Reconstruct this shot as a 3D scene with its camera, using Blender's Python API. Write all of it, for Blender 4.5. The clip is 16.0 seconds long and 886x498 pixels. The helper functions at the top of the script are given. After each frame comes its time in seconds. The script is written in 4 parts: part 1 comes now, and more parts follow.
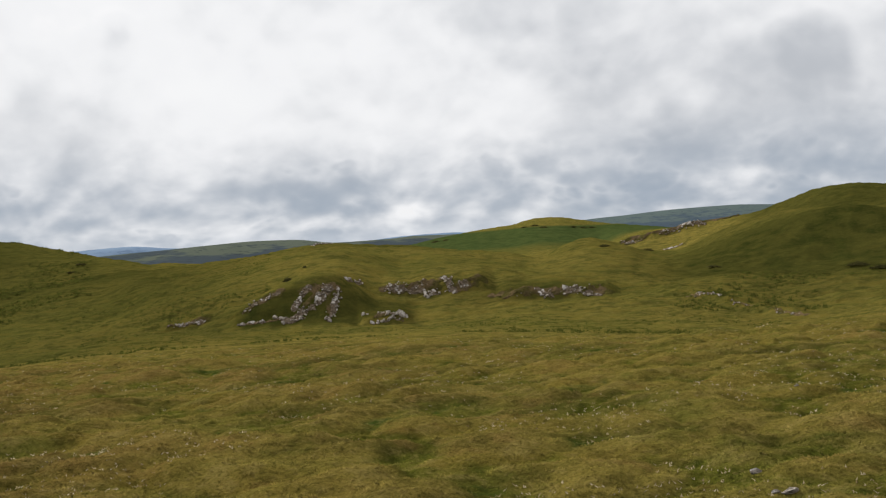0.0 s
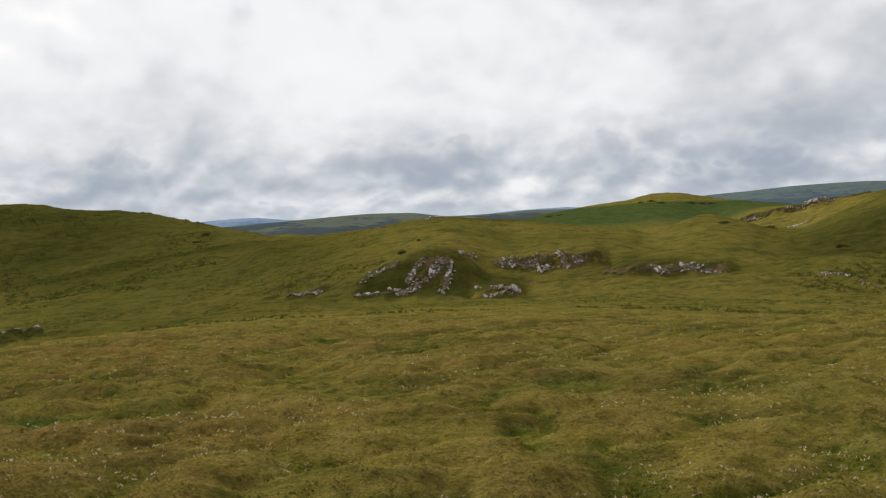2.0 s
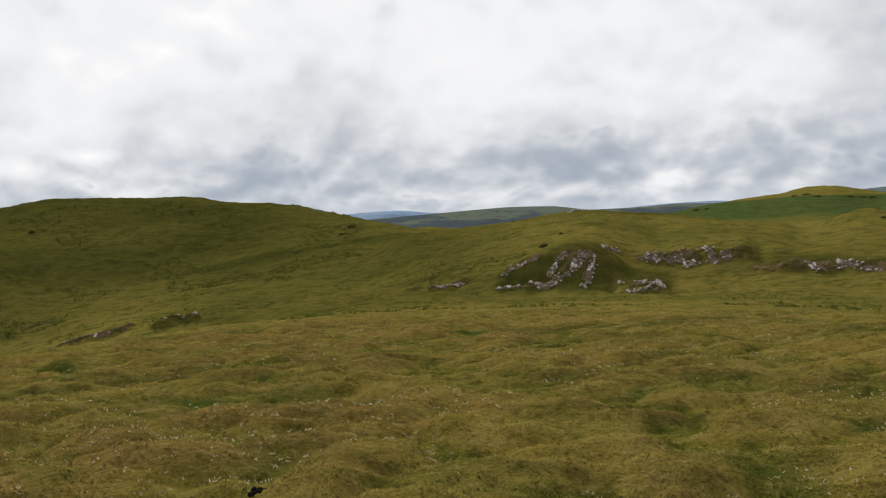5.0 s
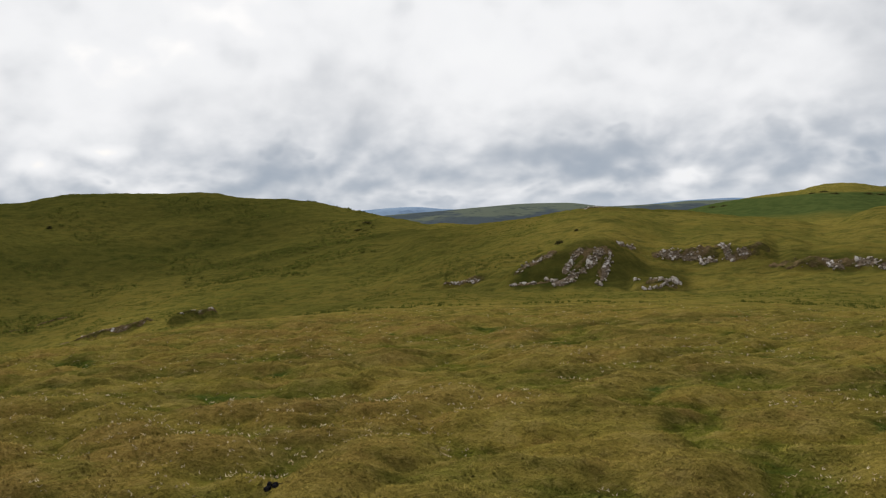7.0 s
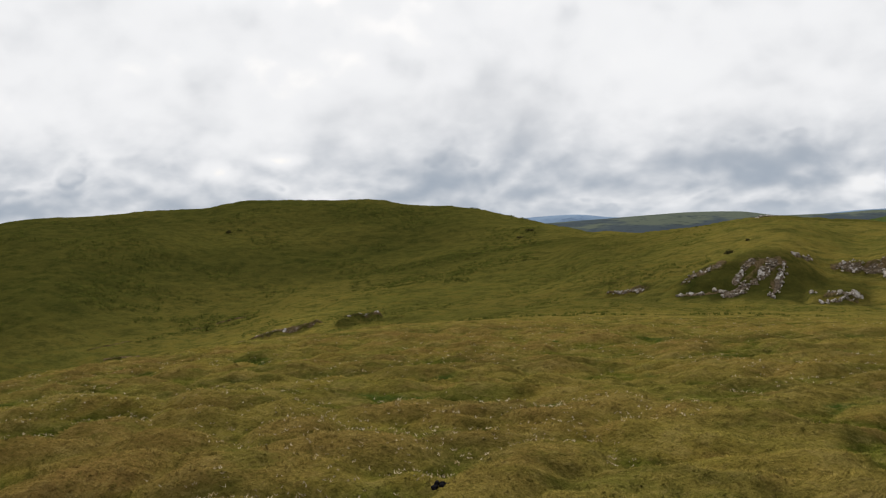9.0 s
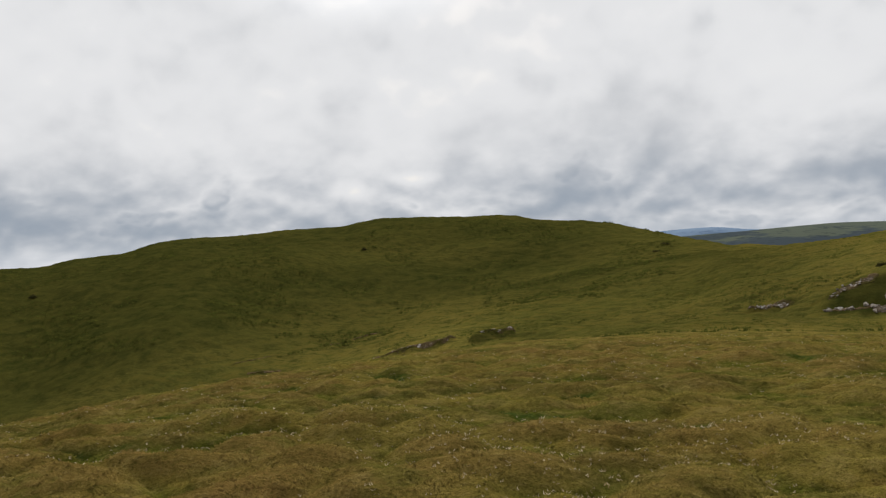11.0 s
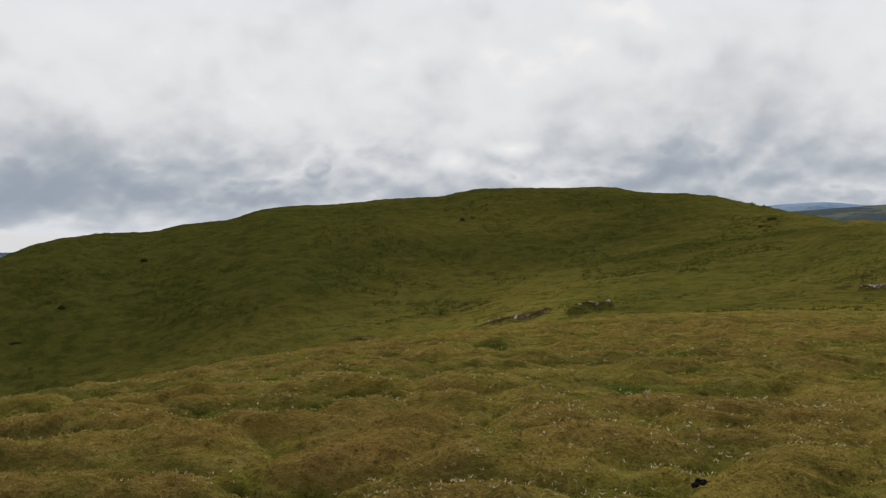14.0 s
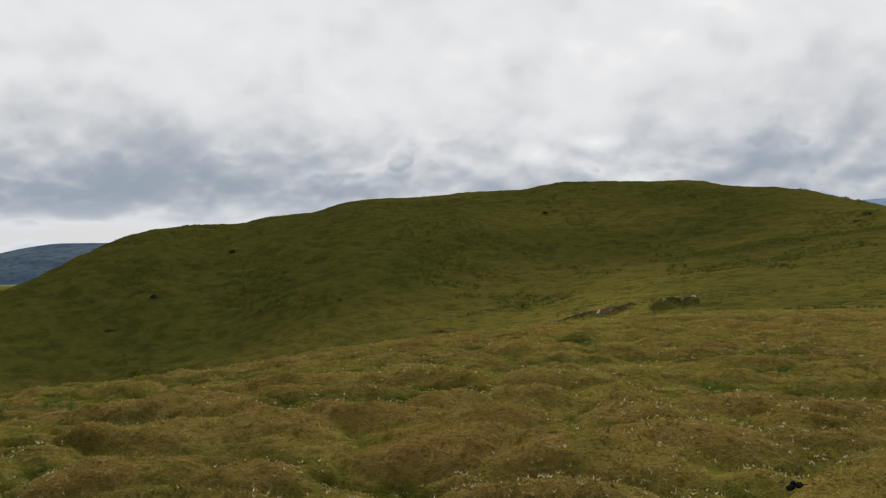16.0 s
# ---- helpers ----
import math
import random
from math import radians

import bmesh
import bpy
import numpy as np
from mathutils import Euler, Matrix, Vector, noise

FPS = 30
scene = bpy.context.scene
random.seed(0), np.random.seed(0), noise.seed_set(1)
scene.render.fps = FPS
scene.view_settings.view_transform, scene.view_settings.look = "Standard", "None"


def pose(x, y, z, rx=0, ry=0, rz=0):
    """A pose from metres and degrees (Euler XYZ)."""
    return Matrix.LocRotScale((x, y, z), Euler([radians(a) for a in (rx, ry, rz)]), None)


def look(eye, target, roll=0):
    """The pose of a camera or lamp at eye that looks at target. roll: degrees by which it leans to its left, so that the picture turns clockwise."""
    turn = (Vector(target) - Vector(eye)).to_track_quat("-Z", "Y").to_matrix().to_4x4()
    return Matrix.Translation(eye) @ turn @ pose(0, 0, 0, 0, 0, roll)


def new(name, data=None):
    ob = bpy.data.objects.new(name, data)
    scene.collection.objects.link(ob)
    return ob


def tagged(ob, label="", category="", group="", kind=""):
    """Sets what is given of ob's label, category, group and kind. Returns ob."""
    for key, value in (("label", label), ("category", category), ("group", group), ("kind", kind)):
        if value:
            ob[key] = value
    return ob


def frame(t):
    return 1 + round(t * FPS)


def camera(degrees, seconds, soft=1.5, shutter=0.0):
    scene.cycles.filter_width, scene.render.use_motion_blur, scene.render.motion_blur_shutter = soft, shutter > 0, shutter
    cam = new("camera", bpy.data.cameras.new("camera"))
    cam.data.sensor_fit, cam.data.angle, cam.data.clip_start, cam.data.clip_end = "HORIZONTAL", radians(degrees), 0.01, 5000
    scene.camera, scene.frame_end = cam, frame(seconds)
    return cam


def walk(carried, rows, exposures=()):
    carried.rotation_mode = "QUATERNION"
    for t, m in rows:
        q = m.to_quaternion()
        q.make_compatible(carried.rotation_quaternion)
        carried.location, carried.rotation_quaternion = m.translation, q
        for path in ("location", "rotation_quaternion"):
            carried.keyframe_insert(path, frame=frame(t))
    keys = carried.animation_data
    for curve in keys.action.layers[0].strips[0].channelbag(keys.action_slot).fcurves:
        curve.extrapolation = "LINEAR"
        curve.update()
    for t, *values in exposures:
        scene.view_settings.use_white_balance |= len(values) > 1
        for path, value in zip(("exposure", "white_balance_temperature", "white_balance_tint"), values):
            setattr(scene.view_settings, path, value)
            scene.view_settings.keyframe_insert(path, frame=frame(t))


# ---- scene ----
cam = camera(50.39, 16.0, soft=1.25)
PATH = [
    (0.0, pose(0.016, 0.009, 1.614, 89.863, 3.259, 1.495)),
    (0.5, pose(-0.001, 0.017, 1.613, 89.832, 2.995, 1.277)),
    (1.0, pose(-0.028, 0.027, 1.611, 89.295, 3.248, 2.159)),
    (1.5, pose(-0.058, 0.051, 1.607, 88.956, 3.305, 4.795)),
    (2.0, pose(-0.072, 0.059, 1.603, 88.639, 2.559, 8.391)),
    (2.5, pose(-0.085, 0.049, 1.601, 88.851, 2.467, 11.233)),
    (3.0, pose(-0.100, 0.035, 1.605, 88.312, 2.076, 13.874)),
    (3.5, pose(-0.108, 0.035, 1.606, 88.590, 1.706, 14.878)),
    (4.0, pose(-0.107, 0.030, 1.603, 88.394, 1.956, 15.577)),
    (4.5, pose(-0.102, 0.034, 1.604, 88.563, 2.214, 16.554)),
    (7.0, pose(-0.105, 0.032, 1.605, 88.396, 2.082, 17.919)),
    (7.5, pose(-0.106, 0.026, 1.602, 88.227, 2.188, 20.059)),
    (8.0, pose(-0.110, 0.024, 1.599, 88.773, 1.827, 22.363)),
    (8.5, pose(-0.135, 0.019, 1.587, 89.061, 1.938, 24.938)),
    (9.0, pose(-0.143, 0.013, 1.583, 89.157, 1.534, 27.781)),
    (9.5, pose(-0.166, 0.009, 1.597, 89.742, 1.141, 30.097)),
    (10.0, pose(-0.216, 0.003, 1.602, 90.854, 1.649, 32.378)),
    (12.5, pose(-0.250, -0.018, 1.594, 88.449, 1.186, 38.936)),
    (13.0, pose(-0.262, -0.032, 1.591, 88.406, 0.833, 39.611)),
    (13.5, pose(-0.277, -0.047, 1.595, 88.561, 0.756, 40.580)),
    (14.0, pose(-0.295, -0.061, 1.592, 88.749, 1.217, 41.750)),
    (14.5, pose(-0.305, -0.070, 1.592, 88.486, 0.907, 42.364)),
    (15.0, pose(-0.311, -0.078, 1.596, 88.585, 1.295, 44.327)),
    (15.5, pose(-0.314, -0.082, 1.598, 88.552, 0.798, 45.112)),
    (16.0, pose(-0.328, -0.085, 1.599, 88.425, 0.937, 46.734)),
]
walk(cam, PATH, exposures=[(0.0, 0.0), (8.5, 0.0), (10.2, -0.14), (12.5, -0.25), (13.5, -0.22), (16.0, -0.18)])

# ---- world, sun and exposure ----
SUN_AZ, SUN_EL = 40.0, 31.0          # degrees to the left of ahead, and up


def heading(az, el):
    a, e = radians(az), radians(el)
    return Vector((-math.sin(a) * math.cos(e), math.cos(a) * math.cos(e), math.sin(e)))


sun_data = bpy.data.lights.new("sun", "SUN")
sun_data.energy, sun_data.angle, sun_data.color = 3.4, radians(11), (1.0, 0.95, 0.86)
sun = new("sun", sun_data)
sun.matrix_world = look(heading(SUN_AZ, SUN_EL) * 200, (0, 0, 0))


class Nodes:
    """Short hands for building a node tree."""

    def __init__(self, tree):
        self.tree = tree
        tree.nodes.clear()

    def add(self, kind, inputs=None, **props):
        n = self.tree.nodes.new(kind)
        for key, value in props.items():
            setattr(n, key, value)
        for key, value in (inputs or {}).items():
            self.put(n.inputs[key], value)
        return n

    def put(self, socket, value):
        if isinstance(value, bpy.types.NodeSocket):
            self.tree.links.new(value, socket)
        elif isinstance(value, tuple) and socket.type == "RGBA" and len(value) == 3:
            socket.default_value = (*value, 1.0)
        else:
            socket.default_value = value

    def math(self, op, a, b=0.0, c=0.0, clamp=False):
        return self.add("ShaderNodeMath", {0: a, 1: b, 2: c}, operation=op, use_clamp=clamp).outputs[0]

    def noise(self, vector, scale, detail=4.0, rough=0.55, distortion=0.0, out="Fac"):
        return self.add("ShaderNodeTexNoise", {"Vector": vector, "Scale": scale, "Detail": detail, "Roughness": rough,
                                               "Distortion": distortion}).outputs[out]

    def ramp(self, value, low, high, to_low=0.0, to_high=1.0, smooth=True):
        return self.add("ShaderNodeMapRange", {0: value, 1: low, 2: high, 3: to_low, 4: to_high},
                        interpolation_type="SMOOTHSTEP" if smooth else "LINEAR").outputs[0]

    def mix(self, fac, a, b, blend="MIX"):
        n = self.add("ShaderNodeMix", data_type="RGBA", blend_type=blend)
        self.put(n.inputs[0], fac)
        self.put(n.inputs[6], a)
        self.put(n.inputs[7], b)
        return n.outputs[2]

    def scaled(self, vector, scale, at=(0, 0, 0)):
        return self.add("ShaderNodeMapping", {"Vector": vector, "Scale": scale, "Location": at}).outputs[0]


def make_world():
    world = bpy.data.worlds.new("overcast_sky")
    world.use_nodes = True
    scene.world = world
    n = Nodes(world.node_tree)
    way = n.add("ShaderNodeTexCoord").outputs["Generated"]
    xyz = n.add("ShaderNodeSeparateXYZ", {0: way}).outputs
    up = n.math("MAXIMUM", xyz[2], 0.0)
    # cloud masses, flattened towards the horizon
    high = n.math("POWER", up, 0.8)
    place = n.add("ShaderNodeCombineXYZ", {0: xyz[0], 1: xyz[1], 2: n.math("MULTIPLY", high, 1.05)}).outputs[0]
    warp = n.noise(place, 5.0, 3, out="Color")
    warp = n.add("ShaderNodeVectorMath", {0: warp, 1: (0.5, 0.5, 0.5)}, operation="SUBTRACT").outputs[0]
    bent = n.add("ShaderNodeVectorMath", {0: warp, 1: (0.05, 0.05, 0.05), 2: place}, operation="MULTIPLY_ADD").outputs[0]
    over = n.add("ShaderNodeVectorMath", {0: bent, 1: (0.0, 0.0, 0.022)}, operation="ADD").outputs[0]
    big = n.noise(bent, 4.2, 4, 0.5)
    small = n.ramp(up, 0.16, 0.05)                          # far clouds look smaller

    def heads(at, scale):
        soft = n.noise(at, scale, 4, 0.48)
        round_ = n.add("ShaderNodeTexVoronoi", {"Vector": at, "Scale": scale * 1.2, "Smoothness": 0.45, "Detail": 2.0, "Roughness": 0.5}, feature="SMOOTH_F1").outputs["Distance"]
        return n.math("SUBTRACT", soft, n.math("MULTIPLY", n.math("SUBTRACT", round_, 0.42), 0.40))

    def billow(scale):
        squat = (1, 1, 1.0 if scale < 12 else 1.15)          # far clouds lie in flat rows
        a, b = heads(n.scaled(bent, squat), scale), heads(n.scaled(over, squat), scale)
        return n.ramp(a, 0.41, 0.57), n.math("SUBTRACT", b, a)   # masses; lit tops and shaded undersides

    (wide, wide_relief), (fine, fine_relief) = billow(6.5), billow(13.0)
    mass = n.add("ShaderNodeMix", {0: small, 2: wide, 3: fine}, data_type="FLOAT").outputs[0]
    relief = n.add("ShaderNodeMix", {0: small, 2: n.math("MULTIPLY", wide_relief, 0.75), 3: n.math("MULTIPLY", fine_relief, 0.50)}, data_type="FLOAT").outputs[0]
    thick = n.math("ADD", n.math("MULTIPLY", big, 0.62), n.math("MULTIPLY", mass, 0.17))
    thick = n.math("ADD", n.math("ADD", thick, relief), n.ramp(up, 0.15, 0.02, 0.185, 0.29))

    def near(az, el, width, height):
        """1 towards a heading, falling off over width and height in degrees."""
        h = heading(az, el)
        side = Vector((math.cos(radians(az)), math.sin(radians(az)), 0))
        across = n.add("ShaderNodeVectorMath", {0: way, 1: tuple(side)}, operation="DOT_PRODUCT").outputs["Value"]
        ahead = n.add("ShaderNodeVectorMath", {0: way, 1: tuple(h)}, operation="DOT_PRODUCT").outputs["Value"]
        a = n.math("DIVIDE", across, math.sin(radians(width)))
        b = n.math("DIVIDE", n.math("SUBTRACT", xyz[2], math.sin(radians(el))), math.sin(radians(height)))
        d = n.math("ADD", n.math("MULTIPLY", a, a), n.math("MULTIPLY", b, b))
        gauss = n.math("POWER", 2.718, n.math("MULTIPLY", d, -1.0))
        return n.math("MULTIPLY", gauss, n.math("GREATER_THAN", ahead, 0.2))

    for az, el, width, height, amount in CLOUD_BANKS:
        thick = n.math("ADD", thick, n.math("MULTIPLY", near(az, el, width, height), amount))
    flock = n.noise(n.scaled(bent, (1, 1, 1.3)), 24.0, 5, 0.55)
    thick = n.math("ADD", thick, n.math("MULTIPLY", n.math("SUBTRACT", flock, 0.5), 0.16))
    calm = n.ramp(up, 0.03, 0.20, 1.0, 0.88)
    grey = n.math("MULTIPLY", n.ramp(thick, 0.38, 0.90), calm)
    to_sun = n.add("ShaderNodeVectorMath", {0: way, 1: tuple(heading(SUN_AZ, SUN_EL))}, operation="DOT_PRODUCT").outputs["Value"]
    lift = n.math("ADD", n.ramp(to_sun, -0.9, 0.45, 0.50, 1.0), n.ramp(to_sun, 0.95, 1.0, 0.0, 1.2))
    cloud = n.mix(grey, (0.90, 0.905, 0.92), (0.455, 0.482, 0.525))
    low = n.ramp(up, 0.035, 0.145)
    cloud = n.mix(n.math("MULTIPLY", n.math("SUBTRACT", 1.0, low), n.math("MULTIPLY", n.ramp(thick, 0.36, 0.86), 0.80)), cloud, (0.33, 0.395, 0.48))
    hole = n.ramp(thick, 0.28, 0.40, 1.0, 0.0)
    sky = n.add("ShaderNodeTexSky", {"Vector": way}, sky_type="NISHITA", sun_disc=False, sun_elevation=radians(SUN_EL),
                sun_rotation=radians(-SUN_AZ), air_density=1.0, dust_density=2.0).outputs[0]
    sky = n.add("ShaderNodeVectorMath", {0: sky, "Scale": 0.10}, operation="SCALE").outputs[0]
    lit = n.add("ShaderNodeVectorMath", {0: cloud, "Scale": lift}, operation="SCALE").outputs[0]
    haze = n.ramp(up, 0.0, 0.035, 0.45, 0.0)
    lit = n.mix(haze, lit, (0.72, 0.76, 0.82))
    out = n.mix(n.math("MULTIPLY", hole, 0.10), lit, sky)
    back = n.add("ShaderNodeBackground", {"Color": out, "Strength": 1.0})
    n.tree.links.new(back.outputs[0], n.add("ShaderNodeOutputWorld").inputs[0])


# banks of cloud: heading, height, half width and half height in degrees, and how much thicker (or thinner)
CLOUD_BANKS = (
    (10.0, 3.0, 9.0, 1.5, 0.13), (-12.0, 10.5, 11.0, 4.0, 0.10), (25.0, 9.0, 7.0, 4.0, 0.05), (3.4, 2.4, 1.5, 0.6, -0.22), (-17.0, 3.3, 1.2, 0.5, -0.2), (-9.0, 9.5, 6.0, 2.2, 0.12), (-16.0, 5.0, 9.0, 3.0, 0.12), (-5.0, 4.5, 8.0, 2.5, 0.09), (-22.0, 9.0, 8.0, 6.0, 0.03), (15.0, 11.0, 11.0, 3.5, -0.12),
    (44.0, 10.5, 14.0, 3.5, -0.10), (41.5, 4.0, 1.6, 0.6, -0.24), (37.5, 4.7, 1.5, 0.4, -0.24), (40.0, 5.6, 3.0, 0.8, -0.10), (66.0, 2.6, 10.0, 1.9, 0.15), (55.0, 5.0, 7.0, 1.4, 0.06), (60.0, 9.0, 10.0, 3.0, 0.0),
    (68.0, -0.3, 8.0, 0.6, -0.40), (26.0, 7.0, 5.0, 2.5, 0.07), (34.0, 7.6, 2.5, 1.0, 0.08),
)
make_world()


# ---- materials ----
def material(name):
    m = bpy.data.materials.new(name)
    m.use_nodes = True
    n = Nodes(m.node_tree)
    shader = n.add("ShaderNodeBsdfPrincipled", {"Roughness": 0.9, "Specular IOR Level": 0.0})
    n.tree.links.new(shader.outputs[0], n.add("ShaderNodeOutputMaterial").inputs[0])
    return m, n, shader


def attribute(n, name):
    return n.add("ShaderNodeAttribute", attribute_name=name).outputs["Fac"]


def turf_material(name="turf", blades=False):
    """The pasture's ground cover; blades: the same cover for single blades, with a tone of their own."""
    m, n, s = material(name)
    at = n.add("ShaderNodeTexCoord").outputs["Object"]
    broad, patch = n.noise(at, 0.02, 4, 0.55), n.noise(at, 0.16, 5, 0.6)
    streak = n.noise(n.scaled(at, (0.35, 1.0, 1.0)), 0.55, 5, 0.65)
    tuft, blade, speck = n.noise(at, 1.9, 6, 0.68), n.noise(at, 12.0, 5, 0.72), n.noise(at, 48.0, 3, 0.7)
    top, field, rough, near, rank_shade = (attribute(n, k) for k in ("mound", "pasture", "bilberry", "near", "rank_shade"))
    olive, green, straw = (0.172, 0.138, 0.030), (0.112, 0.106, 0.021), (0.260, 0.198, 0.065)
    rust, dark = (0.165, 0.098, 0.032), (0.050, 0.048, 0.008)
    c = n.mix(n.ramp(broad, 0.40, 0.62), olive, green)
    c = n.mix(n.math("MULTIPLY", n.ramp(patch, 0.48, 0.64), 0.7), c, green)
    c = n.mix(n.math("MULTIPLY", n.ramp(streak, 0.50, 0.60), 0.6), c, (0.170, 0.128, 0.024))
    c = n.mix(n.math("MULTIPLY", n.ramp(streak, 0.48, 0.40), 0.75), c, (0.056, 0.058, 0.012))
    clump = n.noise(at, 0.30, 5, 0.7)
    c = n.mix(n.math("MULTIPLY", n.ramp(clump, 0.52, 0.60), 0.55), c, (0.060, 0.064, 0.013))
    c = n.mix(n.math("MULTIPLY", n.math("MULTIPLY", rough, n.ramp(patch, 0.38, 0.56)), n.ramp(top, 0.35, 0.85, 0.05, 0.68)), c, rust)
    # dry grass on the mound tops, lightened further for the light they catch
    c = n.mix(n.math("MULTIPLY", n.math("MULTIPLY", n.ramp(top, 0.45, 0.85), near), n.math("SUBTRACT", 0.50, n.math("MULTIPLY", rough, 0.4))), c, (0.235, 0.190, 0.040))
    sere = n.noise(at, 0.85, 5, 0.68)
    c = n.mix(n.math("MULTIPLY", n.ramp(sere, 0.53, 0.64), n.math("MULTIPLY", near, 0.42)), c, (0.215, 0.128, 0.042))
    c = n.mix(n.math("MULTIPLY", n.ramp(sere, 0.47, 0.37), n.math("MULTIPLY", near, 0.55)), c, (0.104, 0.108, 0.019))
    # green moss in the creases, its colour deepened with their shade
    moss_shade = n.mix(n.ramp(tuft, 0.42, 0.58), (0.052, 0.062, 0.009), (0.098, 0.104, 0.014))
    c = n.mix(n.math("MULTIPLY", n.ramp(top, 0.46, 0.16), near), c, moss_shade)
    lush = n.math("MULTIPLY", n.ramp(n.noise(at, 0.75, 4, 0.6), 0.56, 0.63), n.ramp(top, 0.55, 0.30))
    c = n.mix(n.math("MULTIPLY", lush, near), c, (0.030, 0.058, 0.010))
    c = n.mix(n.math("MULTIPLY", n.ramp(tuft, 0.52, 0.64), 0.32), c, straw)
    c = n.mix(n.math("MULTIPLY", n.ramp(tuft, 0.48, 0.36), 0.36), c, dark)
    c = n.mix(n.math("MULTIPLY", n.ramp(blade, 0.52, 0.64), 0.30), c, straw)
    c = n.mix(n.math("MULTIPLY", n.ramp(blade, 0.48, 0.36), 0.38), c, dark)
    c = n.mix(n.math("MULTIPLY", n.ramp(speck, 0.50, 0.36), 0.32), c, dark)
    # rank growth; on the left hill this dark turf also paints cloud shadow
    c = n.mix(n.math("MULTIPLY", rank_shade, n.ramp(clump, 0.34, 0.66, 0.80, 0.97)), c, n.mix(n.ramp(patch, 0.42, 0.58), (0.027, 0.032, 0.007), (0.045, 0.045, 0.010)))
    c = n.mix(n.math("MULTIPLY", rank_shade, n.math("MULTIPLY", n.ramp(tuft, 0.50, 0.62), 0.18)), c, (0.090, 0.076, 0.016))
    meadow = n.mix(n.ramp(patch, 0.40, 0.60), (0.040, 0.060, 0.017), (0.058, 0.076, 0.022))
    c = n.mix(attribute(n, "plain"), c, n.mix(n.ramp(n.noise(at, 0.012, 3), 0.45, 0.55), (0.23, 0.23, 0.15), (0.14, 0.16, 0.10)))
    c = n.mix(field, c, n.mix(n.math("MULTIPLY", n.ramp(tuft, 0.48, 0.38), 0.4), meadow, dark))
    if blades:
        c = n.add("ShaderNodeVectorMath", {0: c, "Scale": n.ramp(attribute(n, "tone"), 0.0, 1.0, 0.88, 1.34)}, operation="SCALE").outputs[0]
    n.put(s.inputs["Base Color"], c)
    if blades:
        return m
    bump = n.add("ShaderNodeBump", {"Height": n.math("ADD", n.math("MULTIPLY", tuft, 0.7), n.math("ADD", n.math("MULTIPLY", blade, 0.22), n.math("MULTIPLY", speck, 0.06))),
                                    "Strength": 1.0, "Distance": 0.22})
    n.tree.links.new(bump.outputs[0], s.inputs["Normal"])
    return m


def far_material(name, low, high, scale, level=None):
    """Distant moor with haze mixed into its colours; level: the height in metres at which rough ground below gives way
    to grass above.
    """
    m, n, s = material(name)
    at = n.add("ShaderNodeTexCoord").outputs["Object"]
    broad = n.noise(n.scaled(at, (1, 1, 3)), scale, 5, 0.6)
    fine = n.noise(n.scaled(at, (1, 1, 4)), scale * 6, 4, 0.65)
    mixed = n.math("ADD", n.math("MULTIPLY", broad, 0.55), n.math("MULTIPLY", fine, 0.45))
    if level is not None:
        z = n.add("ShaderNodeSeparateXYZ", {0: at}).outputs[2]
        mixed = n.math("ADD", mixed, n.ramp(n.math("ADD", z, n.math("MULTIPLY", n.math("SUBTRACT", broad, 0.5), 60.0)), level - 9, level + 7, -0.12, 0.10))
    c = n.mix(n.ramp(mixed, 0.40, 0.60), low, high)
    c = n.mix(n.math("MULTIPLY", n.ramp(fine, 0.45, 0.36), 0.5), c, tuple(0.6 * v for v in low))
    n.put(s.inputs["Base Color"], c)
    return m


TURF = turf_material()
# bluish tints paint the haze of distance into the base colours
HAZED_MOOR = far_material("hazed_moor", (0.056, 0.070, 0.078), (0.098, 0.114, 0.088), 0.008, 16.0)
HAZED_BLUE = far_material("hazed_blue_hills", (0.17, 0.245, 0.36), (0.21, 0.285, 0.39), 0.002)
HAZED_RANGE = far_material("hazed_range", (0.066, 0.090, 0.112), (0.095, 0.124, 0.120), 0.010, 40.0)
HAZED_HILL = far_material("hazed_hill", (0.046, 0.072, 0.110), (0.085, 0.118, 0.142), 0.009)

# ---- terrain ----
EYE = 1.6


def lattice(ix, iy, seed):
    h = (ix.astype(np.int64) * 374761393 + iy.astype(np.int64) * 668265263 + seed * 974711) & 0xFFFFFFFF
    h = ((h ^ (h >> 13)) * 1274126177) & 0xFFFFFFFF
    h = h ^ (h >> 16)
    return (h & 0xFFFF) / 65536.0 * 2 * np.pi


def perlin(x, y, seed=0):
    """Gradient noise, about -0.7 to 0.7."""
    x0, y0 = np.floor(x), np.floor(y)
    fx, fy = x - x0, y - y0
    u, v = fx * fx * fx * (fx * (fx * 6 - 15) + 10), fy * fy * fy * (fy * (fy * 6 - 15) + 10)

    def corner(i, j):
        a = lattice(x0 + i, y0 + j, seed)
        return np.cos(a) * (fx - i) + np.sin(a) * (fy - j)

    a, b, c, d = corner(0, 0), corner(1, 0), corner(0, 1), corner(1, 1)
    return (a + (b - a) * u) + ((c + (d - c) * u) - (a + (b - a) * u)) * v


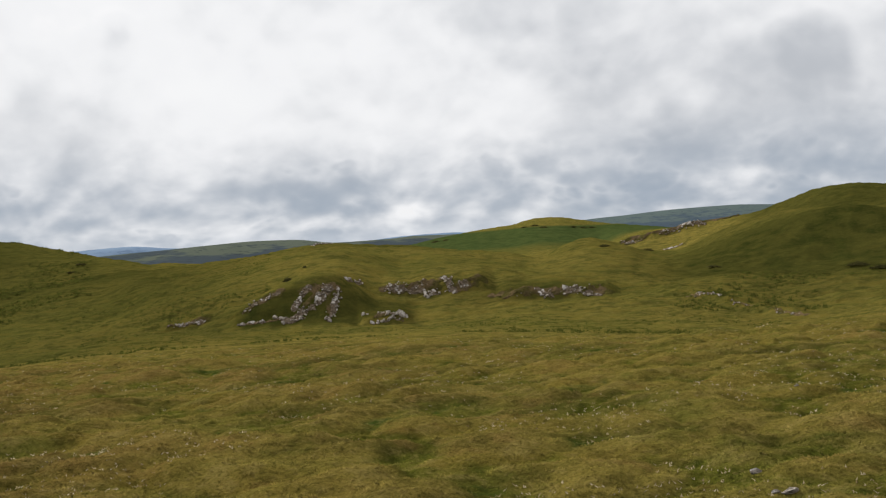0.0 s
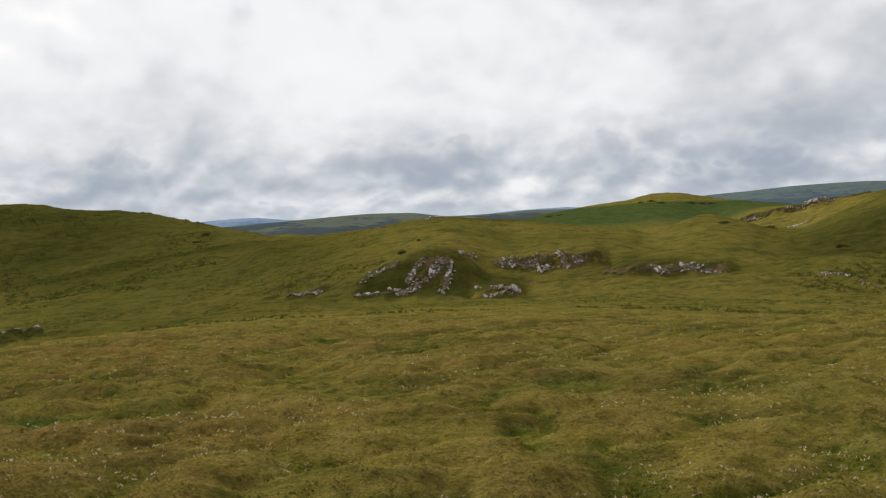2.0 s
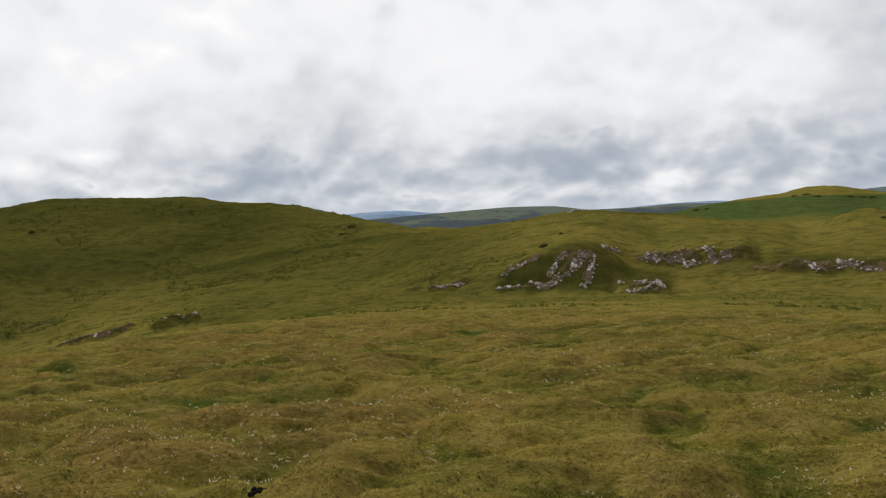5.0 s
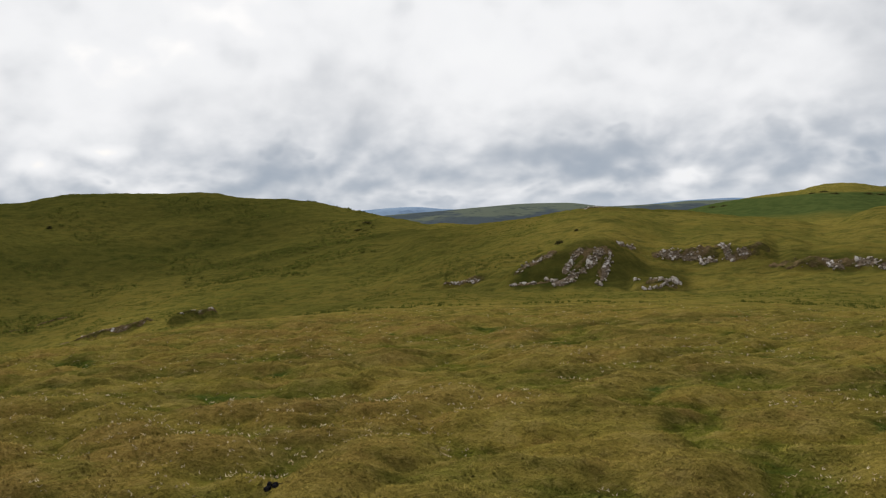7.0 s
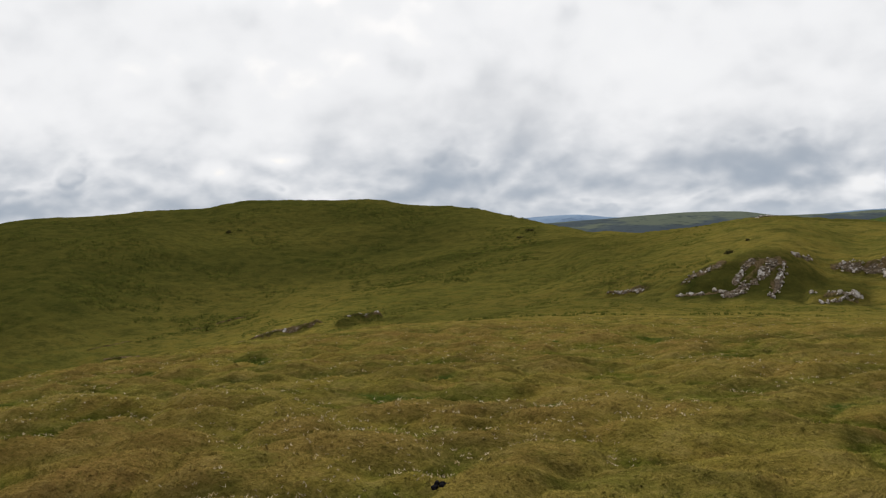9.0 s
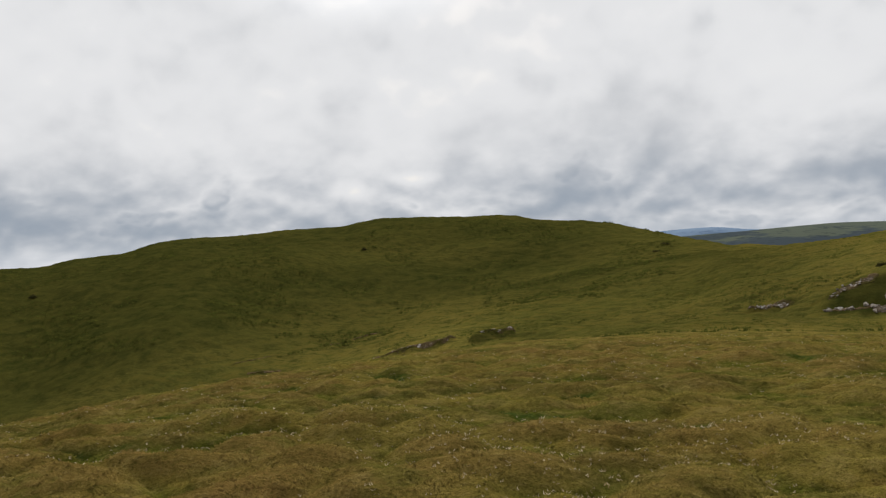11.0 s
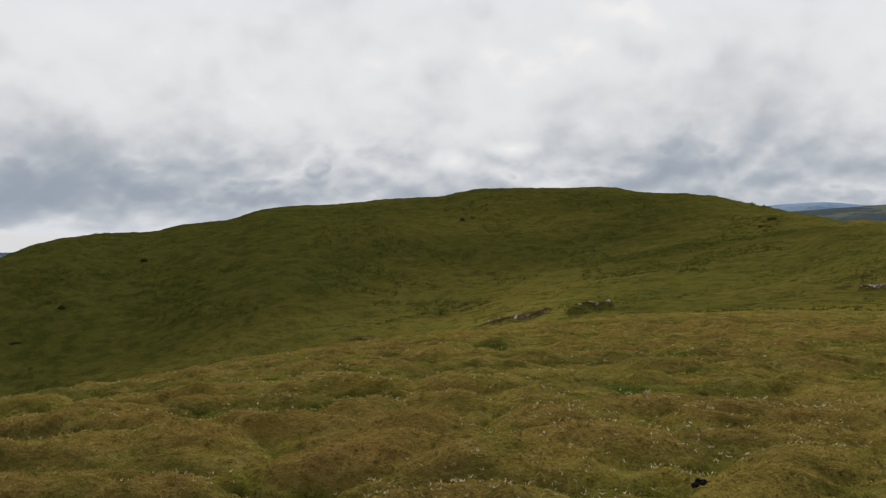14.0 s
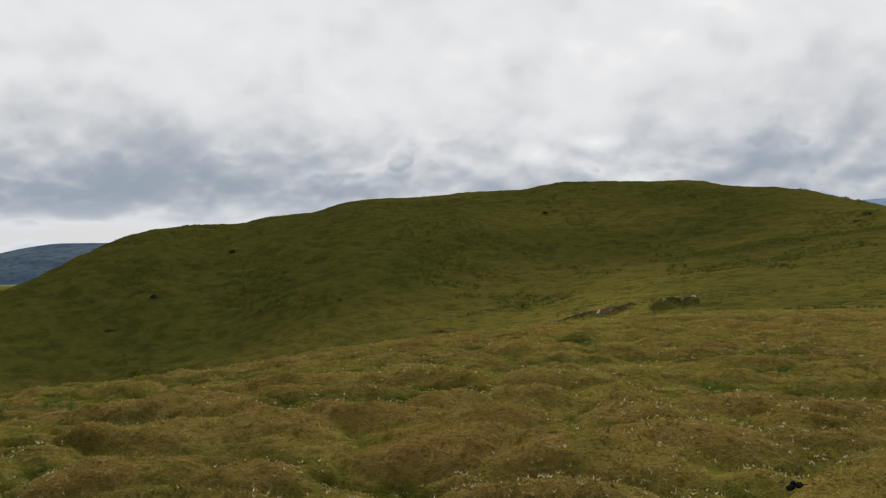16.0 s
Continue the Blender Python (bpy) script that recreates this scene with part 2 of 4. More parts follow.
def glide(xs, ys, at):
    """Smooth interpolation without overshoot through (xs, ys)."""
    xs, ys = np.asarray(xs, float), np.asarray(ys, float)
    h, d = np.diff(xs), np.diff(ys) / np.diff(xs)
    m = np.zeros(len(xs))
    same = d[:-1] * d[1:] > 0
    w1, w2 = 2 * h[1:] + h[:-1], h[1:] + 2 * h[:-1]
    m[1:-1][same] = ((w1 + w2)[same]) / (w1[same] / d[:-1][same] + w2[same] / d[1:][same])
    at = np.clip(at, xs[0], xs[-1])
    k = np.clip(np.searchsorted(xs, at, side="right") - 1, 0, len(h) - 1)
    t = (at - xs[k]) / h[k]
    return (ys[k] * (1 + 2 * t) * (1 - t) ** 2 + m[k] * h[k] * t * (1 - t) ** 2
            + ys[k + 1] * t * t * (3 - 2 * t) + m[k + 1] * h[k] * t * t * (t - 1))


# The lie of the land, from the standing place outwards: heading (degrees left of ahead), distance (m) and angle above the eye's level (degrees).
NEAR_CREST = ((-30, 45, -4.9), (-23.5, 42, -5.25), (-18, 40, -5.9), (-13.8, 40, -6.25), (-6, 42, -5.8), (1.2, 48, -5.35), (15, 56, -5.05),
              (22, 60, -5.05), (31, 60, -5.38), (35, 58, -5.8), (40, 52, -6.3), (46.5, 44, -6.98), (52, 38, -7.5), (58, 33, -8.35),
              (66, 28, -9.2), (72, 26, -9.45), (85, 25, -9.6))
BASIN = ((-30, 75, -5.3), (-18, 75, -5.75), (-12, 78, -5.4), (0, 85, -4.95), (10, 90, -4.75), (18, 95, -4.8), (25, 105, -5.3), (32, 112, -6.0),
         (40, 130, -7.5), (50, 140, -9.3), (60, 150, -10.6), (72, 160, -11.5))
FOOT = ((-30, 100, -4.7), (-23, 98, -5.0), (-18.5, 102, -5.2), (-13.6, 120, -4.2), (-7.7, 135, -3.62), (-2.3, 136, -3.75), (4, 128, -4.5), (9, 128, -4.4),
        (14, 130, -4.3), (18, 138, -4.15), (22, 150, -4.3), (28, 155, -4.75), (33, 155, -5.25), (38, 160, -6.2), (46, 180, -7.6), (55, 180, -9.2),
        (65, 190, -10.2), (75, 200, -10.8))
SHELF = ((-30, 150, -2.4), (-23, 150, -2.5), (-18, 150, -2.7), (-13.6, 148, -2.9), (-7.8, 152, -2.45), (-3.5, 156, -2.15), (-1, 156, -1.85), (1, 156, -1.8),
         (4.0, 160, -1.95), (6.0, 153, -1.7), (7.9, 148, -1.45), (10.6, 146, -1.85), (13.7, 145, -2.75), (16, 160, -2.6), (19, 215, -1.3), (22, 265, -0.95), (25.6, 280, -1.25),
         (31.6, 268, -2.35), (36, 255, -3.3), (40, 240, -4.25), (44, 228, -5.0), (46.7, 218, -5.6), (50, 208, -6.4), (55, 200, -7.7), (62, 205, -9.0),
         (72, 215, -9.6))
SKYLINE = ((-30, 245, 0.65), (-23.6, 250, 0.87), (-20.4, 260, 1.0), (-18.3, 272, 0.92), (-16.6, 285, 0.55), (-15, 295, 0.05), (-13.5, 300, -0.6),
           (-12.2, 300, -1.02), (-10.9, 298, -0.95), (-9.4, 292, -0.52), (-7.9, 288, -0.3), (-6.2, 282, -0.5), (-4.1, 265, -0.97), (-2.5, 255, -0.74),
           (1, 250, -0.24), (5.2, 250, 0.21), (8.1, 255, 0.45), (9.8, 260, 0.37), (12.2, 268, 0.1), (14.5, 278, -0.1), (16.5, 292, -0.2), (18.6, 325, -0.2),
           (20.2, 350, 0.22), (22.8, 375, 0.78), (24.4, 390, 1.18), (26, 405, 1.6), (29.5, 420, 1.86))
HILLTOP = ((32.2, 430, 2.19), (39.3, 440, 2.3), (40.7, 440, 2.12), (42, 440, 1.9), (45.1, 440, 1.83), (46.7, 440, 1.65), (52.3, 430, 1.36),
           (54.5, 425, 0.85), (57.4, 415, 0.48), (58.7, 410, 0.17), (61.3, 400, 0.08), (63.4, 390, -0.05), (65.8, 375, -0.66), (67.9, 360, -1.48),
           (69.4, 350, -2.27), (71.8, 335, -3.33), (76, 320, -5.0), (85, 320, -6.5))
BEHIND = ((-30, 380, 1.2), (-23.7, 380, 2.1), (-22.2, 380, 2.28), (-21.3, 380, 2.23), (-20.1, 385, 2.0), (-18.3, 392, 1.39), (-16.4, 405, 0.8), (-14.5, 420, 0.62),
          (-12.5, 425, 0.32), (-11, 415, 0.0), (-9.5, 410, -0.45), (-7.5, 390, -1.3), (0, 350, -1.6), (10, 350, -1.5), (18, 400, -1.6), (24, 520, -0.8), (30, 560, 0.0),
          (45, 580, 0.0), (60, 540, -2.0), (72, 480, -5.0))
HOLLOW = ((-30, 305, 0.3), (-20, 314, 0.25), (-17.5, 325, 0.15), (-15.5, 345, 0.0), (-13.5, 355, -0.45), (-12.2, 350, -1.0), (-10.9, 350, -1.25), (-9, 345, -1.3), (-7.5, 335, -1.4),
          (-4, 310, -1.4), (0, 300, -1.0), (10, 305, -0.5), (18, 362, -0.8), (24, 445, 0.5), (30, 480, 1.1), (45, 500, 1.0), (60, 460, -0.9), (72, 400, -4.2))
FAR_HILL = ((-30, 800, -2.8), (-16, 800, -1.0), (-12.5, 800, 0.2), (-10.9, 800, 0.48), (-9.3, 800, 0.71), (-7.3, 800, 1.03), (-5.4, 800, 1.37), (-4.3, 800, 1.35),
            (-2.6, 790, 1.04), (-0.8, 780, 0.87), (1.3, 770, 0.57), (3.2, 760, 0.27), (6, 760, -0.6), (12, 780, -2.6), (30, 900, -2.9), (60, 900, -3.0), (72, 900, -3.1))


def ring(rows, az, behind):
    """Distance and height of one line of the land at every heading; behind the viewer it runs out to its mean."""
    a, r, e = np.array(rows, float).T
    z = EYE + r * np.tan(np.radians(e))
    rb, zb = behind
    a = np.concatenate(([-185, -110], a, [125, 175]))
    r, z = np.concatenate(([rb, rb], r, [rb, rb])), np.concatenate(([zb, zb], z, [zb, zb]))
    return glide(a, r, az), glide(a, z, az)


def land(x, y):
    """Height of the bare land, without mounds."""
    az, dist = np.degrees(np.arctan2(-x, y)), np.hypot(x, y)
    one = np.ones_like(az)
    near = glide((-180, -30, 0, 25, 45, 66, 85, 180), (0.0, -0.1, -0.35, -0.40, -0.5, -0.8, -0.9, 0.0), az)
    lines = [(0 * one, 0 * one), (7 * one, 0.05 + 0.15 * near), (15 * one, near), ring(NEAR_CREST, az, (40, -1.5)), ring(BASIN, az, (85, -3)),
             ring(FOOT, az, (130, -3)), ring(SHELF, az, (180, 0)), ring(SKYLINE + HILLTOP, az, (320, 4)), ring(HOLLOW, az, (380, 2)), ring(BEHIND, az, (450, 0)),
             ring(FAR_HILL, az, (800, -20)), (1250 * one, -72 * one), (5200 * one, -150 * one)]
    r, z = np.array([l[0] for l in lines]), np.array([l[1] for l in lines])
    h = np.maximum(np.diff(r, axis=0), 1e-3)
    d = np.diff(z, axis=0) / h
    m = np.zeros_like(z)
    same = d[:-1] * d[1:] > 0
    w1, w2 = 2 * h[1:] + h[:-1], h[1:] + 2 * h[:-1]
    safe0, safe1 = np.where(same, d[:-1], 1.0), np.where(same, d[1:], 1.0)
    m[1:-1] = np.where(same, (w1 + w2) / (w1 / safe0 + w2 / safe1), 0.0)
    out = np.full_like(az, -120.0)
    for k in range(len(lines) - 1):
        t = (dist - r[k]) / h[k]
        piece = (z[k] * (1 + 2 * t) * (1 - t) ** 2 + m[k] * h[k] * t * (1 - t) ** 2
                 + z[k + 1] * t * t * (3 - 2 * t) + m[k + 1] * h[k] * t * t * (t - 1))
        out = np.where((dist >= r[k]) & (dist < r[k + 1]), piece, out)
    return out


# the largest turf mounds: heading, distance and half width
MOUND_ROWS = ((48.6, 7, 0.51), (40.4, 6.3, 0.62), (34.4, 6.8, 0.47), (38.1, 8, 0.4), (23.8, 6.5, 0.46), (25.4, 5.8, 0.36), (15.1, 7.3, 0.45), (17.9, 8.7, 0.49),
              (48.9, 10.6, 0.61), (48.2, 8.7, 0.34), (46.9, 7.9, 0.56), (42.9, 10.2, 0.36), (37.5, 9.1, 0.49), (12.2, 8, 0.53), (9.8, 6.6, 0.42), (31.4, 9, 0.5),
              (-9.6, 8.5, 0.35), (-1, 7.5, 0.39), (7.3, 9.7, 0.41), (21, 9.8, 0.54), (20.1, 8.1, 0.45), (6, 6, 0.4), (-6.6, 6.6, 0.32), (-2.7, 10.3, 0.43),
              (-13.9, 9.7, 0.44), (-8.2, 12.3, 0.6), (67.8, 6.9, 0.48), (61.7, 6.4, 0.39), (59.5, 8.1, 0.43), (65.9, 10, 0.45), (64.1, 8.2, 0.47), (52.8, 8.3, 0.54))


def pillows(p, q, seed):
    """Rounded turf pillows on a jittered net with cells of 1 by 1."""
    ix, iy = np.floor(p), np.floor(q)
    best = np.zeros_like(p)
    for i in (-1, 0, 1):
        for j in (-1, 0, 1):
            a, b, c = (lattice(ix + i, iy + j, seed + k) / (2 * np.pi) for k in (0, 50, 90))
            d = (p - ix - i - 0.15 - 0.7 * a) ** 2 + (q - iy - j - 0.15 - 0.7 * b) ** 2
            best = np.maximum(best, (0.45 + 0.6 * c) * np.clip(1 - d / (0.40 + 0.28 * c) ** 2, 0, 1) ** 0.8)
    return best


def blocks(p, q, seed):
    """Broken blocks on a jittered net: a random tone for each and how near its edge lies (0) or its middle (1)."""
    ix, iy = np.floor(p), np.floor(q)
    d1, d2, tone = np.full_like(p, 9.0), np.full_like(p, 9.0), np.zeros_like(p)
    for i in (-1, 0, 1):
        for j in (-1, 0, 1):
            a, b, c = (lattice(ix + i, iy + j, seed + k) / (2 * np.pi) for k in (0, 50, 90))
            d = np.hypot(p - ix - i - 0.1 - 0.8 * a, q - iy - j - 0.1 - 0.8 * b)
            first = d < d1
            d2 = np.where(first, d1, np.minimum(d2, d))
            tone = np.where(first, c, tone)
            d1 = np.where(first, d, d1)
    return tone, np.clip((d2 - d1) / 0.3, 0, 1)


# small scarps: headings between which they run, distance of the foot at both ends, rise, run, and how far behind the rise fades (m)
SCARPS = ((5.3, -1.4, 147.5, 146.0, 1.3, 3.0, 13.0), (-1.6, -9.0, 139.5, 137.0, 1.2, 3.0, 12.0), (6.9, 3.6, 127.5, 128.0, 1.1, 3.0, 6.0),
          (18.3, 15.4, 145.0, 143.5, 0.7, 2.0, 8.0), (-12.9, -19.5, 124.5, 104.0, 0.55, 2.0, 10.0), (41.4, 35.0, 172.0, 168.0, 1.2, 2.0, 9.0),
          (34.6, 31.6, 153.0, 153.0, 1.1, 2.0, 9.0), (-8.4, -14.2, 398.0, 396.0, 2.0, 4.0, 12.0))
# swells and hollows: heading, distance, rise, half width in heading (degrees) and in depth (m)
SWELLS = ((9.6, 142, 1.3, 2.4, 6.0), (6.2, 146, -0.9, 1.1, 8.0), (12.6, 141, 0.9, 1.2, 4.0), (-6.6, 262, 1.8, 1.7, 14.0), (-2.2, 240, 1.2, 2.4, 10.0),
          (-21.0, 205, 3.2, 5.0, 14.0), (-19.5, 172, -2.0, 5.5, 14.0), (52.0, 250, 1.6, 3.0, 20.0), (60.0, 270, -1.6, 2.2, 26.0), (46.0, 330, 1.8, 2.6, 26.0), (36.0, 360, -0.7, 2.0, 20.0))


def folds(x, y):
    """Scarps, swells and hollows that stand out from the lie of the land."""
    az, dist = np.degrees(np.arctan2(-x, y)), np.hypot(x, y)
    out = np.zeros_like(x)
    wob = perlin(x * 0.12, y * 0.12, 27) * 2.2 + perlin(x * 0.5, y * 0.5, 28) * 0.9
    for a0, a1, r0, r1, rise, run, back in SCARPS:
        t = (a0 - az) / (a0 - a1)
        ends = np.clip(t / 0.10, 0, 1) * np.clip((1 - t) / 0.10, 0, 1)
        d = dist - (r0 + (r1 - r0) * np.clip(t, 0, 1)) + wob
        k = np.clip(d / run, 0, 1)
        out += rise * ends * k * k * (3 - 2 * k) * np.exp(-np.clip(d - run, 0, None) / back)
    for a, r, rise, half, deep in SWELLS:
        out += rise * np.exp(-((az - a) / half) ** 2 - ((dist - r) / deep) ** 2)
    return out


def mounds(x, y):
    """Turf mounds, 0 in the creases to about 1 on the tops."""
    wx, wy = x + 0.5 * perlin(x * 0.6, y * 0.6, 11), y + 0.5 * perlin(x * 0.6, y * 0.6, 12)
    c, s = math.cos(radians(24)), math.sin(radians(24))
    p, q = wx * c + wy * s, -wx * s + wy * c

    m = np.maximum(pillows(p / 1.25, q / 0.70, 1), 0.6 * pillows(p / 0.7, q / 0.42, 2))
    m = np.maximum(m, 0.45 * np.abs(perlin(p * 1.6, q * 2.4, 6))) + 0.12 * np.abs(perlin(p * 2.3, q * 3.1, 6))
    big = np.zeros_like(x)
    for az, dist, half in MOUND_ROWS:
        cx, cy = -math.sin(radians(az)) * dist, math.cos(radians(az)) * dist
        near = np.hypot(x - cx, y - cy) < 2.2
        if not near.any():
            continue
        ux, uy = math.cos(radians(az - 14)), math.sin(radians(az - 14))
        dx, dy = wx[near] - cx, wy[near] - cy
        u, v = (dx * ux + dy * uy) / (half * 1.5), (-dx * uy + dy * ux) / 0.68
        big[near] = np.maximum(big[near], np.clip(1 - (np.abs(u) ** 2.0 + np.abs(v) ** 2.0), 0, 1) ** 0.8)
    close = np.clip((13.5 - np.hypot(x, y)) / 3, 0, 1)
    return np.maximum(m * (1 - 0.15 * close), big * 0.95)


def ground_height(x, y):
    dist = np.hypot(x, y)
    z = land(x, y)
    near = 1 / (1 + (dist / 48.0) ** 3)
    left = np.clip((np.degrees(np.arctan2(-x, y)) - 12) / 25, 0, 1)
    ridge = 0.20 * perlin(x * 0.30 + y * 0.13, y * 0.42 - x * 0.19, 29)
    strong = 0.85 + 0.4 * perlin(x * 0.06, y * 0.06, 5)
    z = z + ((mounds(x, y) - 0.45) * (0.24 + 0.12 * left) + ridge) * strong * near * np.clip((dist - 1.0) / 2.5, 0, 1)
    z = z + (perlin(x * 2.4, y * 2.8, 7) * 0.06 + perlin(x * 6.5, y * 7.0, 13) * 0.022) * near
    far = np.clip((dist - 40) / 80, 0, 1) * np.clip((1500 - dist) / 500, 0, 1)
    z = z + folds(x, y) + far * (perlin(x * 0.035, y * 0.035, 3) * 1.3 + perlin(x * 0.11, y * 0.11, 4) * 0.6 + perlin(x * 0.33, y * 0.33, 8) * 0.42
                   + perlin(x * 0.8, y * 0.8, 9) * 0.24 * np.clip((450 - dist) / 200, 0, 1))
    return z


# ---- end of terrain ----
def sheet(name, az, dist, heights, mat, closed=False):
    """A ground mesh over a polar net."""
    na, nr = len(az), len(dist)
    a, r = np.meshgrid(np.radians(az), dist, indexing="ij")
    x, y = -np.sin(a) * r, np.cos(a) * r
    z = heights(x, y)
    co = np.stack([x, y, z], -1).reshape(-1, 3)
    i, j = np.meshgrid(np.arange(na if closed else na - 1), np.arange(nr - 1), indexing="ij")
    i2 = (i + 1) % na
    quads = np.stack([i * nr + j, i * nr + j + 1, i2 * nr + j + 1, i2 * nr + j], -1).reshape(-1, 4)
    me = bpy.data.meshes.new(name)
    me.vertices.add(len(co))
    me.vertices.foreach_set("co", co.ravel())
    me.loops.add(quads.size)
    me.loops.foreach_set("vertex_index", quads.ravel())
    me.polygons.add(len(quads))
    me.polygons.foreach_set("loop_start", np.arange(0, quads.size, 4))
    me.polygons.foreach_set("use_smooth", np.ones(len(quads), bool))
    me.update(calc_edges=True)
    me.materials.append(mat)
    return new(name, me), x.ravel(), y.ravel(), co[:, 2]


def spread(ob, name, values):
    ob.data.attributes.new(name, "FLOAT", "POINT").data.foreach_set("value", np.asarray(values, np.float32))


view = np.arange(-31, 78, 0.14)
around = np.concatenate([view, np.arange(80, 329, 3.0)])
out_to = np.concatenate([[0.004, 0.4], np.geomspace(1.0, 4.0, 30)[:-1], np.geomspace(4, 70, 300)[:-1], np.geomspace(70, 118, 90)[:-1], np.arange(118, 162, 0.4), np.geomspace(162, 450, 150)[:-1], np.geomspace(450, 900, 60)[:-1], np.geomspace(900, 4900, 20)])
ground, gx, gy, gz = sheet("ground", around, out_to, ground_height, TURF, closed=True)
tagged(ground, "rough olive and brown hill pasture with turf mounds", "ground", kind="structure")


def cover(ob, x, y, z, top, each=1):
    """What grows where, and the cloud shadow painted on the left hill: attributes for the turf's colours, each given to
    as many vertices in a row.
    """
    dist, az = np.hypot(x, y), np.degrees(np.arctan2(-x, y))
    give = lambda name, values: spread(ob, name, np.repeat(values, each))
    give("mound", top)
    edge = 11.8 + 1.6 * perlin(x * 0.012, y * 0.012, 21)
    give("pasture", np.clip((edge - z) / 1.2, 0, 1) * np.clip((dist - 470) / 60, 0, 1) * np.clip((1000 - dist) / 60, 0, 1) * np.clip((5 - az) / 1.0, 0, 1))
    give("near", 0.85 / (1 + (dist / 60.0) ** 4))
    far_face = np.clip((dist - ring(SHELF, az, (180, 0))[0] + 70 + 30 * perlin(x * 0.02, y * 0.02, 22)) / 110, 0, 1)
    # darker turf across the bowl low on the right hill
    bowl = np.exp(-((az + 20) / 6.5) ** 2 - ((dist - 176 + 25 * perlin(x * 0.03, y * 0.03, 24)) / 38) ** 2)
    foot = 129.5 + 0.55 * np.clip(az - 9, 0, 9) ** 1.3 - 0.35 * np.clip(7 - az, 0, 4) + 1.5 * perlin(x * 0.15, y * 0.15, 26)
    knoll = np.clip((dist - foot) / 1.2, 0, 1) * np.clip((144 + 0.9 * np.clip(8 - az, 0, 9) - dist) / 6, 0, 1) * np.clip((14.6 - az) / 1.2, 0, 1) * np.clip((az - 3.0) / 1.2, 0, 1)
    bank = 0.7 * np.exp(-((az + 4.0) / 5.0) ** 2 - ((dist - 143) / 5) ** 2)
    # left hill's face: cloud shadow put into the turf's colour
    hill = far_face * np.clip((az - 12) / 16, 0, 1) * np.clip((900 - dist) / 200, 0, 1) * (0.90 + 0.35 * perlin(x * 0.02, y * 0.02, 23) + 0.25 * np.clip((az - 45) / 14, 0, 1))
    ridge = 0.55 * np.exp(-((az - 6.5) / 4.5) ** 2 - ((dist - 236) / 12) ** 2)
    # darker turf over the meadow, the hillock and the right hill behind
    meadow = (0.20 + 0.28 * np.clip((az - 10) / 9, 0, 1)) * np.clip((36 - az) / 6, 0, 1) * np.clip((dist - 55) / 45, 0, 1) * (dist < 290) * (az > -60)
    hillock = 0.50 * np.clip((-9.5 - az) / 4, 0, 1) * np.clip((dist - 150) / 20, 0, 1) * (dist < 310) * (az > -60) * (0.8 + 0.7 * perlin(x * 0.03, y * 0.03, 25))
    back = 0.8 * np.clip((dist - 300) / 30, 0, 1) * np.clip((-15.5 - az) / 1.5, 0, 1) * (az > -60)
    give("rank_shade", np.clip(hill + ridge + 1.25 * bowl + 0.72 * knoll + bank + meadow + hillock + back, 0, 1))
    give("plain", np.clip((dist - 950) / 150, 0, 1))
    give("bilberry", np.clip(1.25 - dist / 70, 0, 1) * np.clip((az + 25) / 48, 0.35, 1))


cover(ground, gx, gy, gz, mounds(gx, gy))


# ---- distance ----
def far_hills(name, label, mat, rows, depth, seed):
    """A range of hills along its crest line (heading, distance, angle above the eye's level)."""
    a, r, e = np.array(rows, float).T
    top = EYE + r * np.tan(np.radians(e))
    az = np.arange(a[0], a[-1], 0.1)
    crest, dist0 = glide(a, top, az), glide(a, r, az)
    steps = np.linspace(-1, 0.6, 22)
    d = dist0[:, None] + steps[None] * depth
    shape = np.where(steps < 0, (1 - np.abs(steps) ** 1.6), 1 - (steps / 0.6) ** 2)[None]
    x, y = -np.sin(np.radians(az))[:, None] * d, np.cos(np.radians(az))[:, None] * d
    rise = (crest + 125)[:, None] * shape
    z = -125 + rise + (perlin(x / 160, y / 160, seed) * 16 + perlin(x / 50, y / 50, seed + 1) * 5) * np.sin(np.pi * np.clip(shape, 0, 1)) ** 1
    bm_co = np.stack([x, y, z], -1).reshape(-1, 3)
    na, nr = d.shape
    i, j = np.meshgrid(np.arange(na - 1), np.arange(nr - 1), indexing="ij")
    quads = np.stack([i * nr + j, i * nr + j + 1, (i + 1) * nr + j + 1, (i + 1) * nr + j], -1).reshape(-1, 4)
    me = bpy.data.meshes.new(name)
    me.from_pydata(bm_co.tolist(), [], quads.tolist())
    me.polygons.foreach_set("use_smooth", np.ones(len(quads), bool))
    me.materials.append(mat)
    return tagged(new(name, me), label, "hills", kind="structure")


far_hills("backdrop_moor", "long dark grey-green moorland plateau in the distance, haze in its colour", HAZED_MOOR,
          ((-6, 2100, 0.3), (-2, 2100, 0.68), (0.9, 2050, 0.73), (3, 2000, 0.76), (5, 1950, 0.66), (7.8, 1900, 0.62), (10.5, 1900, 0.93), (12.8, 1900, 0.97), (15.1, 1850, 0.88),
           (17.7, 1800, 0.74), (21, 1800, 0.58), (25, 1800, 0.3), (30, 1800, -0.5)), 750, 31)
far_hills("backdrop_hazy_hills", "hills on the horizon, painted pale blue for haze", HAZED_BLUE,
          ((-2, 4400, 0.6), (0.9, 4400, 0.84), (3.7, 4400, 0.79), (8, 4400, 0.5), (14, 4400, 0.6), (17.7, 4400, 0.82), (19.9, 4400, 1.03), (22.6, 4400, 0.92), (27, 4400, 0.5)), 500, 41)
